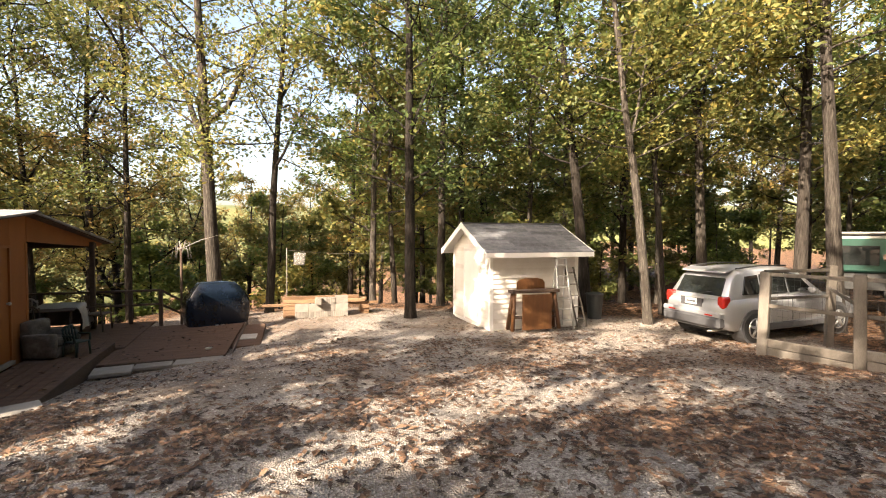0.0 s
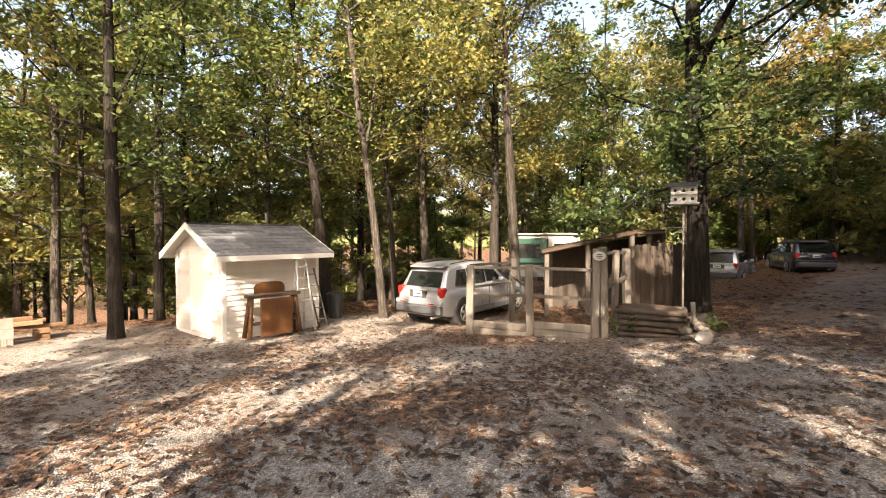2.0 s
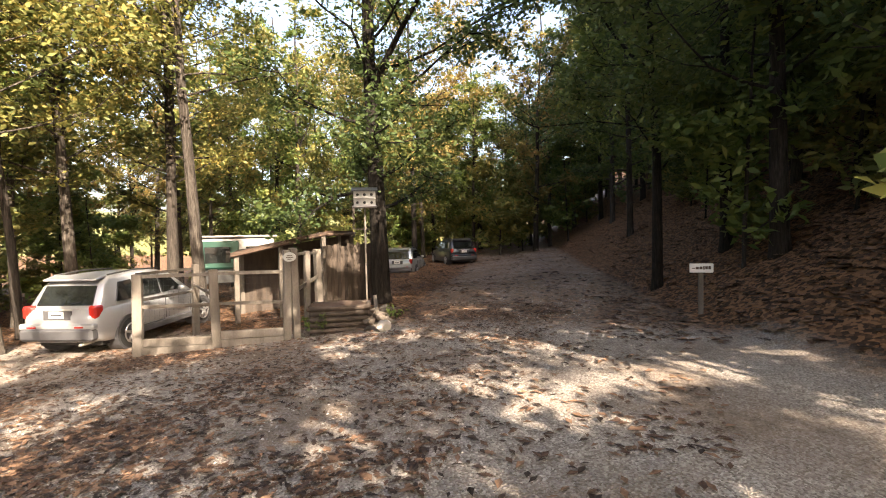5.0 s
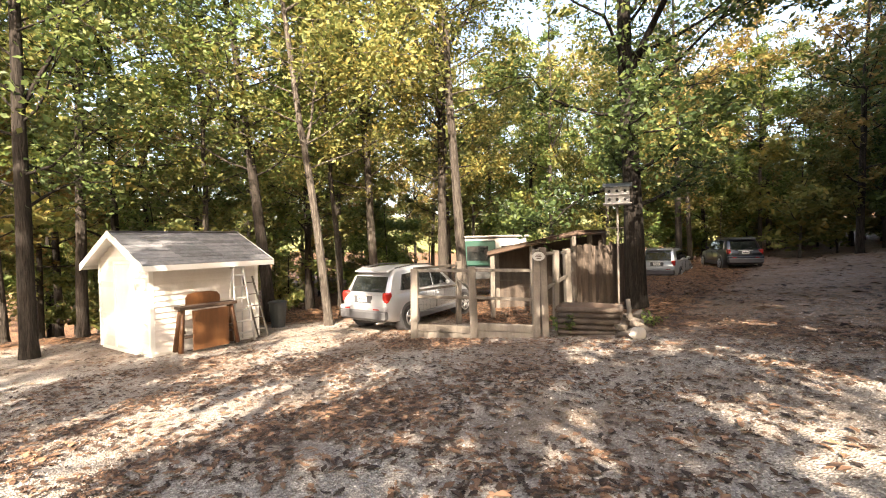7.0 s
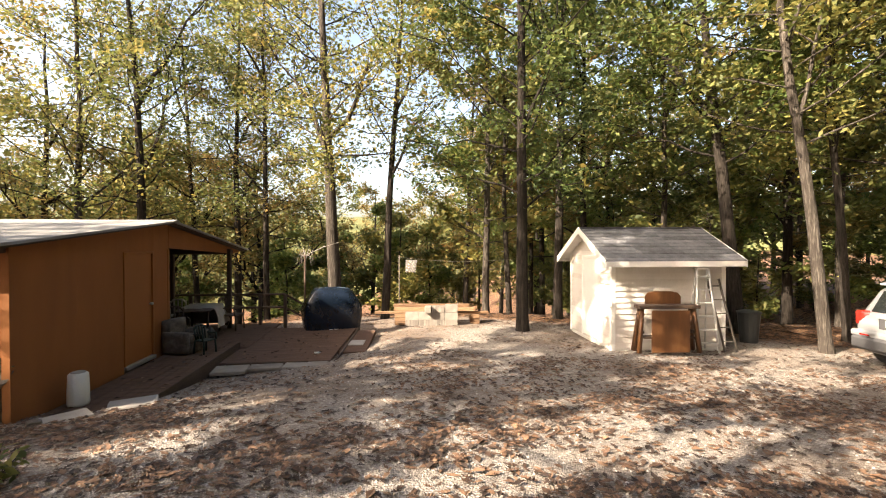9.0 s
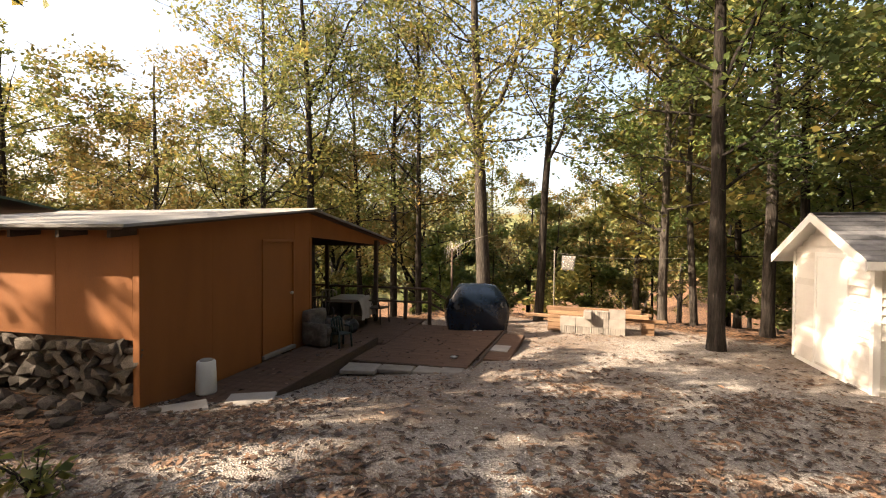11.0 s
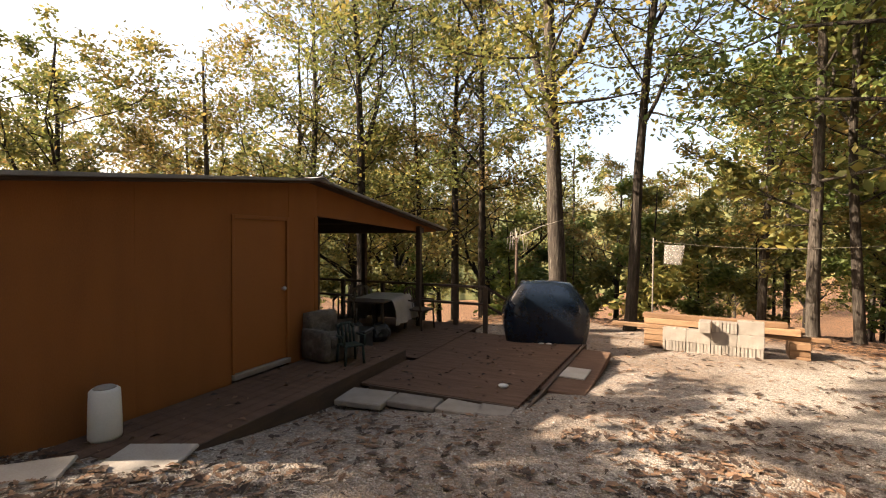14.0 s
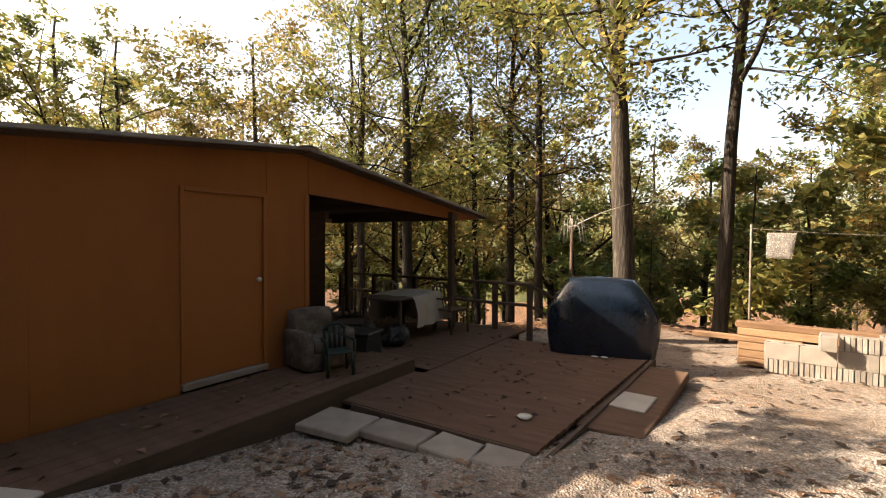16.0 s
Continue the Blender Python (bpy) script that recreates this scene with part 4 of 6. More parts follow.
def deck_leaves():
    rng = np.random.default_rng(31)
    v, f = [], []
    for k in range(240):
        if k % 2:
            x, y, z = rng.uniform(1.35, 3.3), rng.uniform(1.1, 4.6), -0.268
        elif k % 4:
            x, y, z = rng.uniform(0.1, 1.1), rng.uniform(-2.0, 2.2), -0.113
        else:
            x, y, z = rng.uniform(-2.5, 1.2), rng.uniform(2.4, 5.3), -0.27
        a, s = rng.uniform(0, 6.28), rng.uniform(0.025, 0.06)
        c, d, w = math.cos(a) * s, math.sin(a) * s, rng.uniform(0.35, 0.55)
        i = len(v)
        v += [(x - c, y - d, z + 0.004), (x + d * w, y - c * w, z + rng.uniform(0.006, 0.025)), (x + c, y + d, z + 0.004), (x - d * w, y + c * w, z + rng.uniform(0.006, 0.025))]
        f += [(i, i + 1, i + 2), (i, i + 2, i + 3)]
    o = raw("leaves_on_deck", v, f, M_FALLEN)
    o.matrix_world = HOUSE
    tagged(o, "dry brown leaves lying on the deck planks", "leaves", kind="stuff")


deck_leaves()


# ---- white shed, local axes: x along its long side, y along the gable end ----
SHED = pose(1.18, 11.55, -0.60, 0, 0, 19.5)


def build_shed():
    s = thing("white_shed", "small white vinyl-sided shed with grey shingle roof", "shed", SHED)
    L, W, H = 2.62, 2.6, 2.04
    box("wall_core", 0.03, L - 0.03, 0.03, W - 0.03, -0.1, H - 0.04, M_TRIMWHITE, s, bevel=0)
    n = 16
    ch = H / n

    def course(x0, y0, x1, y1, z, hgt):
        # one lap board: thicker at its lower edge, running from (x0, y0) to (x1, y1)
        dx, dy = x1 - x0, y1 - y0
        ln = math.hypot(dx, dy)
        ox, oy = dy / ln, -dx / ln
        v = []
        for px_, py_ in ((x0, y0), (x1, y1)):
            v += [(px_, py_, z), (px_ + ox * 0.036, py_ + oy * 0.036, z), (px_ + ox * 0.006, py_ + oy * 0.006, z + hgt), (px_, py_, z + hgt)]
        f = [(0, 1, 2, 3), (7, 6, 5, 4), (0, 4, 5, 1), (1, 5, 6, 2), (2, 6, 7, 3), (3, 7, 4, 0)]
        raw("siding_board", v, f, M_SIDING, s)

    for i in range(n):
        z = i * ch
        course(0.08, 0.03, L - 0.08, 0.03, z, ch)
        course(L - 0.03, 0.08, L - 0.03, W - 0.08, z, ch)
        course(L - 0.08, W - 0.03, 0.08, W - 0.03, z, ch)
        course(0.03, W - 0.08, 0.03, 0.08, z, ch)
    k = 5
    for i in range(k):
        z = H + i * 0.115
        q = 0.02 + (i + 0.35) * 0.235
        if W - 2 * q > 0.1:
            for x in (0.03, L - 0.03):
                a, b = (W - q, q) if x < 1 else (q, W - q)
                course(x, a, x, b, z - 0.02, 0.115)
    for x, y in ((0, 0), (L, 0), (0, W), (L, W)):
        sx, sy = (-1 if x == 0 else 1), (-1 if y == 0 else 1)
        bm = bmesh.new()
        add_box(bm, x - 0.085 if sx > 0 else x - 0.004, x + 0.004 if sx > 0 else x + 0.085, y - 0.004 if sy < 0 else y - 0.03, y + 0.03 if sy < 0 else y + 0.004, -0.05, H)
        add_box(bm, x - 0.03 if sx > 0 else x - 0.006, x + 0.006 if sx > 0 else x + 0.03, y - 0.006 if sy < 0 else y - 0.085, y + 0.085 if sy < 0 else y + 0.006, -0.05, H)
        part("corner_post", bm, M_TRIMWHITE, s)
    # gable door on the end wall
    d = box("door", -0.012, 0.012, 0.75, 1.65, 0.05, 1.95, M_TRIMWHITE, s, "plain white shed door")
    for y0, y1, z0, z1 in ((0.67, 0.745, 0.0, 2.03), (1.655, 1.73, 0.0, 2.03), (0.745, 1.655, 1.955, 2.03)):
        box("door_trim", -0.02, 0.02, y0, y1, z0, z1, M_TRIMWHITE, s, bevel=0.004)
    # roof
    rise, ov, ox = 0.62, 0.32, 0.26
    slope = rise / (W / 2)
    for side in (0, 1):
        def P(t, x):
            # t from 0 at the eave to 1 at the ridge
            y = -ov + t * (W / 2 + ov)
            z = H + 0.02 - ov * slope + t * (W / 2 + ov) * slope
            return (x, y if side == 0 else W - y, z)
        v, f = [], []
        for x in (-ox, L + ox):
            for t in (0, 1):
                a = P(t, x)
                v += [a, (a[0], a[1], a[2] + 0.03)]
        f = [(0, 2, 3, 1), (4, 5, 7, 6), (0, 4, 6, 2), (1, 3, 7, 5), (0, 1, 5, 4), (2, 6, 7, 3)]
        raw("roof_deck", v, f, M_TRIMWHITE, s)
        rows = 10
        rs = random.Random(side)
        for r in range(rows):
            x = -ox - 0.02
            while x < L + ox:
                w = min(rs.uniform(0.85, 1.0), L + ox + 0.02 - x)
                t0, t1 = max(0, r / rows - 0.01), min(1.0, (r + 1.25) / rows)
                a, b, c, d2 = P(t0, x), P(t0, x + w - 0.006), P(t1, x + w - 0.006), P(t1, x)
                lo, hi = 0.046 + rs.uniform(0, 0.004), 0.033
                v = [(p[0], p[1], p[2] + e) for p, e in ((a, lo), (b, lo), (c, hi), (d2, hi))] + [(p[0], p[1], p[2] + 0.0305) for p in (a, b, c, d2)]
                raw("shingle_strip", v, [(0, 1, 2, 3), (7, 6, 5, 4), (0, 4, 5, 1), (1, 5, 6, 2), (3, 2, 6, 7), (0, 3, 7, 4)], M_SHINGLE, s)
                x += w
        # fascia along the eave and rake boards on the gables
        a, b = P(0, -ox), P(0, L + ox)
        yy = a[1] + (0.0 if side else -0.02)
        box("fascia", -ox, L + ox, yy, yy + 0.02, a[2] - 0.09, a[2] + 0.028, M_TRIMWHITE, s, bevel=0)
        for x in (-ox - 0.022, L + ox + 0.002):
            a, b = P(0, x), P(1, x)
            v = []
            for p in (a, b):
                for e in (0.0, 0.02):
                    v += [(p[0] + e, p[1], p[2] - 0.11), (p[0] + e, p[1], p[2] + 0.05)]
            raw("rake_board", v, [(0, 1, 5, 4), (2, 6, 7, 3), (1, 3, 7, 5), (0, 4, 6, 2), (0, 2, 3, 1), (4, 5, 7, 6)], M_TRIMWHITE, s)
    box("ridge_cap", -ox, L + ox, W / 2 - 0.1, W / 2 + 0.1, H + rise + 0.052, H + rise + 0.068, M_SHINGLE, s, bevel=0)
    return s


build_shed()


def build_bench():
    t = thing("wooden_workbench", "varnished brown wooden workbench with dark top and tall back panel", "workbench", SHED @ pose(1.02, -0.42, 0.02, 0, 0, -2))
    box("front_panel", -0.42, 0.40, -0.20, -0.17, 0.02, 0.90, M_TABLEWOOD, t, "varnished brown board", 0.01)
    bm = bmesh.new()
    pts = [(-0.40, 0.9), (-0.40, 1.16), (-0.34, 1.24), (-0.17, 1.27), (0.17, 1.27), (0.31, 1.24), (0.38, 1.16), (0.38, 0.9)]
    a = [bm.verts.new((x, 0.14, z)) for x, z in pts]
    b = [bm.verts.new((x, 0.17, z)) for x, z in pts]
    bm.faces.new(a)
    bm.faces.new(b[::-1])
    for i in range(len(pts)):
        bm.faces.new((a[i], b[i], b[(i + 1) % len(pts)], a[(i + 1) % len(pts)]))
    bmesh.ops.recalc_face_normals(bm, faces=bm.faces)
    part("back_panel", bm, M_TABLEWOOD, t, "tall rounded brown back board")
    box("top", -0.66, 0.64, -0.16, 0.13, 0.93, 1.0, M_TRIMDARK, t, "dark stained bench top")
    for x, s in ((-0.56, -1), (0.54, 1)):
        for y in (-0.1, 0.1):
            tube("leg", [(x, y * 0.6, 0.93), (x + 0.10 * s, y * 1.3, 0.0)], [0.045, 0.055], M_TABLEWOOD, t, n=4)
        box("brace", x - 0.03, x + 0.03, -0.1, 0.1, 0.4, 0.46, M_TRIMDARK, t)
    box("shelf", -0.56, 0.54, -0.14, 0.12, 0.3, 0.33, M_TRIMDARK, t)


def build_stepladder():
    l = thing("stepladder", "paint-worn aluminium stepladder standing against the shed", "ladder", SHED @ pose(1.90, -0.50, -0.02, 0, 0, -3))
    for s in (-1, 1):
        tube("front_rail", [(0.23 * s, -0.02, 0), (0.13 * s, 0.24, 1.8)], 0.026, M_ALU, l, n=4)
        tube("rear_rail", [(0.20 * s, 0.48, 0), (0.12 * s, 0.28, 1.78)], 0.018, M_ALU, l, n=4)
    for i in range(6):
        f = (i + 0.7) / 6.4
        y, z, w = -0.02 + 0.26 * f, 1.8 * f, 0.23 - 0.1 * f
        box("step", -w, w, y - 0.02, y + 0.07, z, z + 0.03, M_ALU, l, bevel=0.003)
    box("top_cap", -0.15, 0.15, 0.18, 0.36, 1.78, 1.83, M_ALU, l)
    tube("rear_brace", [(-0.17, 0.40, 0.7), (0.17, 0.40, 0.7)], 0.012, M_ALU, l, n=4)


def build_wood_ladder():
    l = thing("wooden_ladder", "narrow pale wooden ladder leaning on the shed", "ladder", SHED @ pose(2.34, -0.42, -0.02, 0, 0, -4))
    for x in (-0.13, 0.13):
        tube("rail", [(x + 0.12, 0, 0), (x - 0.08, 0.36, 1.55)], 0.024, M_FENCE, l, n=4)
    for i in range(5):
        f = 0.14 + 0.19 * i
        tube("rung", [(-0.13 + 0.12 - 0.2 * f, 0.36 * f, 1.55 * f), (0.13 + 0.12 - 0.2 * f, 0.36 * f, 1.55 * f)], 0.014, M_FENCE, l, n=5)


def build_bin():
    b = thing("trash_bin", "grey plastic bin with lid beside the shed", "bin", Matrix.Translation((4.55, 13.75, ground_z(4.55, 13.75))) @ Matrix.Scale(0.85, 4))
    bm = bmesh.new()
    add_tube(bm, [(0, 0, 0), (0, 0, 0.4), (0, 0, 0.85)], [0.23, 0.26, 0.30], 16)
    part("body", bm, M_GREYBIN, b, smooth=False)
    tube("lid", [(0, 0, 0.85), (0, 0, 0.89), (0, 0, 0.93)], [0.32, 0.32, 0.2], M_GREYBIN, b, n=16)


build_bench()
build_stepladder()
build_wood_ladder()
build_bin()


# ---- silver car, local axes: y forwards from the rear bumper, x to its right ----
def section(half, y):
    """Half outline (x, z) scaled sections, mirrored."""
    return [(x, y, z) for x, z in half] + [(-x, y, z) for x, z in reversed(half)]


def build_car(name, label, m, paint, detail=True):
    c = thing(name, label, "car", m)
    lower = [(0.00, 0.70, 0.86), (0.10, 0.83, 0.98), (0.35, 0.885, 1.00), (1.0, 0.90, 1.00), (2.0, 0.90, 1.00), (3.1, 0.90, 0.98), (3.8, 0.86, 0.92), (4.25, 0.74, 0.82), (4.42, 0.55, 0.70)]
    bm = bmesh.new()
    rings = []
    for y, w, top in lower:
        bot = 0.33 if y < 0.2 or y > 4.2 else 0.24
        half = [(w * 0.55, bot), (w * 0.95, bot + 0.06), (w, 0.55), (w * 0.985, 0.80), (w * 0.95, top - 0.03), (w * 0.86, top)]
        rings.append([bm.verts.new(p) for p in section(half, y)])
    k = len(rings[0])
    for a, b in zip(rings, rings[1:]):
        for i in range(k):
            bm.faces.new((a[i], a[(i + 1) % k], b[(i + 1) % k], b[i]))
    bm.faces.new(rings[0])
    bm.faces.new(rings[-1][::-1])
    bmesh.ops.recalc_face_normals(bm, faces=bm.faces)
    part("body", bm, paint, c, smooth=True)
    cab = [(0.16, 0.98, 0.79, 0.80), (0.42, 1.45, 0.80, 0.70), (0.62, 1.62, 0.80, 0.64), (1.4, 1.66, 0.81, 0.63), (2.2, 1.63, 0.81, 0.63), (2.55, 1.52, 0.81, 0.66), (3.15, 1.0, 0.81, 0.76)]
    bm = bmesh.new()
    rings = []
    for y, top, wl, wt in cab:
        half = [(wl, 0.97), (wl * 0.985, 1.0), (wt + (wl - wt) * 0.12, top - 0.07), (wt * 0.95, top - 0.015), (wt * 0.5, top + 0.008)]
        rings.append([bm.verts.new(p) for p in section(half, y)])
    k = len(rings[0])
    for a, b in zip(rings, rings[1:]):
        for i in range(k):
            bm.faces.new((a[i], a[(i + 1) % k], b[(i + 1) % k], b[i]))
    bm.faces.new(rings[0])
    bm.faces.new(rings[-1][::-1])
    bmesh.ops.recalc_face_normals(bm, faces=bm.faces)
    part("cabin", bm, paint, c, smooth=True)
    # rear window, windscreen and side windows stand slightly proud
    raw("rear_window", [(-0.62, 0.185, 1.06), (0.62, 0.185, 1.06), (0.56, 0.385, 1.45), (-0.56, 0.385, 1.45), (-0.62, 0.215, 1.055), (0.62, 0.215, 1.055), (0.56, 0.42, 1.44), (-0.56, 0.42, 1.44)],
        [(0, 1, 2, 3), (0, 4, 5, 1), (1, 5, 6, 2), (2, 6, 7, 3), (3, 7, 4, 0)], M_GLASS, c, "dark rear window")
    raw("windscreen", [(-0.68, 3.08, 1.09), (0.68, 3.08, 1.09), (0.58, 2.63, 1.48), (-0.58, 2.63, 1.48)], [(0, 1, 2, 3)], M_GLASS, c, "dark windscreen")
    for s in (-1, 1):
        for outline in ([(0.62, 1.08), (1.16, 1.07), (1.16, 1.50), (0.80, 1.48)], [(1.22, 1.07), (2.0, 1.06), (1.98, 1.52), (1.22, 1.51)], [(2.07, 1.06), (2.82, 1.07), (2.40, 1.46), (2.05, 1.51)]):
            v = []
            for y, z in outline:
                x = 0.80 + (0.685 - 0.80) * (z - 1.0) / 0.52
                v.append((s * (x + 0.022), y, z))
            v += [(p[0] - s * 0.03, p[1], p[2]) for p in v]
            raw("side_window", v, [(0, 1, 2, 3), (0, 4, 5, 1), (1, 5, 6, 2), (2, 6, 7, 3), (3, 7, 4, 0)], M_GLASS, c, "dark side window")
        bm = bmesh.new()
        add_box(bm, 0.64 if s > 0 else -0.815, 0.815 if s > 0 else -0.64, 0.035, 0.27, 0.80, 1.07, 0.035)
        part("tail_lamp", bm, M_RED, c, "red tail lamp")
        lump("mirror", (0.10, 0.06, 0.08), paint, c, m=Matrix.Translation((s * 0.93, 2.62, 1.10)), rough=0.0)
        tube("roof_rail", [(s * 0.62, 0.62, 1.655), (s * 0.61, 1.4, 1.70), (s * 0.61, 2.2, 1.66)], 0.018, M_BLACK, c, n=6)
    bm = bmesh.new()
    add_box(bm, -0.60, 0.60, 0.33, 0.62, 1.625, 1.665, 0.015)
    for v in bm.verts:
        v.co.z -= 0.9 * max(0.0, 0.62 - v.co.y) ** 2
    part("rear_spoiler", bm, paint, c)
    # No hollow here: a dark panel stands for the recess's shade.
    box("plate_recess", -0.30, 0.30, -0.008, 0.05, 0.79, 1.0, M_CARDARK, c, "dark panel painted as the plate recess's shade", 0.01)
    box("reflector", -0.62, -0.42, -0.066, -0.055, 0.635, 0.665, M_RED, c, "red bumper reflector", 0.003)
    box("reflector", 0.42, 0.62, -0.066, -0.055, 0.635, 0.665, M_RED, c, "red bumper reflector", 0.003)
    for s in (-1, 1):
        box("side_cladding", min(s * 0.86, s * 0.915), max(s * 0.86, s * 0.915), 1.25, 3.1, 0.26, 0.42, M_CARDARK, c, "dark lower side cladding", 0.02)
        for y in (1.30, 2.15):
            box("door_handle", min(s * 0.885, s * 0.92), max(s * 0.885, s * 0.92), y, y + 0.2, 0.90, 0.93, paint, c, "", 0.008)
        for y in (1.19, 2.03, 3.0):
            box("door_seam", min(s * 0.89, s * 0.905), max(s * 0.89, s * 0.905), y - 0.005, y + 0.005, 0.44, 0.96, M_CARDARK, c, "", 0)
    box("rear_bumper", -0.80, 0.80, -0.09, 0.14, 0.36, 0.62, M_CARDARK, c, "dark grey lower bumper", 0.05)
    box("bumper_upper", -0.82, 0.82, -0.06, 0.10, 0.60, 0.72, paint, c, "", 0.03)
    box("licence_plate", -0.16, 0.16, -0.02, 0.015, 0.83, 0.97, M_WHITE, c, "pale licence plate", 0.004)
    box("plate_bar", -0.12, 0.12, -0.024, -0.021, 0.88, 0.92, M_CARDARK, c, bevel=0)
    box("tailgate_trim", -0.34, 0.34, -0.012, 0.03, 0.985, 1.02, M_ALU, c, "bright tailgate strip", 0.006)
    box("front_bumper", -0.72, 0.72, 4.25, 4.47, 0.34, 0.62, M_CARDARK, c, "", 0.05)
    tube("exhaust", [(0.5, -0.05, 0.28), (0.5, 0.4, 0.28)], 0.03, M_ALU, c)
    tube("rear_wiper", [(0.0, 0.17, 1.06), (0.36, 0.21, 1.14)], 0.01, M_BLACK, c, n=5)
    box("underbody", -0.7, 0.7, 0.3, 4.1, 0.2, 0.36, M_BLACK, c, bevel=0)
    for y in (0.86, 3.50):
        for s in (-1, 1):
            bm = bmesh.new()
            add_tube(bm, [(s * 0.60, y, 0.36), (s * 0.912, y, 0.36)], 0.40, 24)
            part("wheel_arch", bm, M_CARDARK, c, "dark wheel arch")
            w = tube("wheel", [(s * 0.70, y, 0.345), (s * 0.735, y, 0.345), (s * 0.90, y, 0.345), (s * 0.93, y, 0.345)], [0.30, 0.345, 0.345, 0.31], M_RUBBER, c, "black tyre", n=28)
            # Solid disc behind the spokes, dark to paint the wheel well's shade.
            bm = bmesh.new()
            add_tube(bm, [(s * 0.922, y, 0.345), (s * 0.936, y, 0.345)], [0.225, 0.215], 24)
            part("rim", bm, M_CARDARK, w, "dark disc painted as shade between the spokes")
            for q in range(5):
                a = 2 * math.pi * q / 5 + 0.3
                ca, sa = math.cos(a), math.sin(a)
                tube("spoke", [(s * 0.945, y, 0.345), (s * 0.94, y + 0.20 * ca, 0.345 + 0.20 * sa)], [0.034, 0.03], M_ALLOY, w, n=5)
            bm = bmesh.new()
            pts = [(s * 0.94, y + 0.215 * math.cos(2 * math.pi * j / 24), 0.345 + 0.215 * math.sin(2 * math.pi * j / 24)) for j in range(25)]
            add_tube(bm, pts, 0.016, 5, cap=False)
            part("rim_lip", bm, M_ALLOY, w)
    return c


build_car("silver_car", "silver compact sport utility car parked on leafy gravel", pose(5.85, 10.75, ground_z(6.2, 10.7) - 0.015, 1.5, 0, -72) , M_SILVER)
M_CARBLUE = mat("dark_car_paint", [(0.012, 0.014, 0.018), (0.02, 0.022, 0.028)], 3, 0.3, 0.0, metal=0.4, coat=0.6)
M_CARPALE = mat("pale_car_paint", [(0.32, 0.34, 0.36), (0.40, 0.42, 0.44)], 3, 0.3, 0.0, metal=0.5, coat=0.6)
build_car("parked_car", "pale car parked far along the drive", pose(22.2, 11.6, ground_z(22.5, 11.0) - 0.35, 0, 0, -75), M_CARPALE)
build_car("parked_car", "dark car parked far along the drive under trees", pose(26.3, 9.2, ground_z(26.5, 9.5) - 0.1, 0, 0, -50), M_CARBLUE)


# ---- paddock fence, raised bed, bird house ----
def gz(x, y):
    return ground_z(x, y)


def build_fence():
    f = thing("paddock_fence", "weathered grey post-and-rail fence with wire mesh", "fence", Matrix.Identity(4))
    posts = [(6.28, 8.95, 1.08, 0.085), (6.95, 7.60, 1.14, 0.085), (7.58, 6.34, 1.50, 0.072), (7.70, 6.21, 1.54, 0.072), (8.55, 6.62, 1.45, 0.06), (9.55, 7.05, 1.46, 0.075), (8.25, 9.75, 1.15, 0.07), (10.9, 7.9, 1.45, 0.06)]
    for i, (x, y, top, r) in enumerate(posts):
        bm = bmesh.new()
        rot = Matrix.Translation((x, y, 0)) @ Matrix.Rotation(radians(42 + 5 * i), 4, "Z") @ Matrix.Rotation(radians(1.2 * (-1) ** i), 4, "X")
        add_box(bm, -r, r, -r, r, gz(x, y) - 0.2, top, 0.012, rot)
        part("post", bm, M_FENCE, f)

    def rail(a, b, za, zb, h=0.12, t=0.035, name="rail"):
        (x0, y0), (x1, y1) = a, b
        ln = math.hypot(x1 - x0, y1 - y0)
        bm = bmesh.new()
        m = Matrix.Translation((x0, y0, za)) @ Matrix.Rotation(math.atan2(y1 - y0, x1 - x0), 4, "Z") @ Matrix.Rotation(-math.atan2(zb - za, ln), 4, "Y")
        add_box(bm, 0, math.hypot(ln, zb - za), -t / 2, t / 2, -h / 2, h / 2, 0.006, m)
        part(name, bm, M_FENCE, f)

    p = [(x, y) for x, y, _, _ in posts]
    for z, h in ((1.03, 0.07), (0.42, 0.07)):
        rail(p[0], p[1], z, z + 0.02, h)
        rail(p[1], p[2], z + 0.03, z + 0.03, h)
    rail(p[3], p[4], 1.40, 1.40, 0.06)
    rail(p[4], p[5], 1.36, 1.40, 0.06)
    rail(p[3], p[4], 0.66, 0.72, 0.08)
    rail(p[4], p[5], 0.72, 0.80, 0.08)
    rail(p[5], p[7], 1.38, 1.40, 0.06)
    rail(p[5], p[7], 0.80, 0.85, 0.06)
    rail(p[0], p[6], 1.08, 1.05, 0.06)
    rail(p[0], p[6], 0.55, 0.5, 0.06)
    rail((6.9, 7.6), (8.1, 9.6), 0.62, 0.68, 0.06)
    for a, b in ((p[0], p[1]), (p[1], p[2])):
        for k in range(2):
            z = min(gz(*a), gz(*b)) + 0.02 + 0.17 * k
            rail(a, b, z + 0.08, z + 0.11, 0.16, 0.07, "base_timber")
    for (a, b, name) in ((p[0], p[1], "wire_mesh"), (p[1], p[2], "wire_mesh")):
        bm = bmesh.new()
        for k in range(16):
            s = (k + 0.5) / 16
            x, y = a[0] + (b[0] - a[0]) * s, a[1] + (b[1] - a[1]) * s
            add_tube(bm, [(x, y, 0.10), (x, y, 1.0)], 0.0016, 3, False)
        for k in range(8):
            z = 0.12 + 0.12 * k
            add_tube(bm, [(a[0], a[1], z), (b[0], b[1], z)], 0.0016, 3, False)
        part(name, bm, M_WIRE, f, "thin wire mesh")
    return f


build_fence()


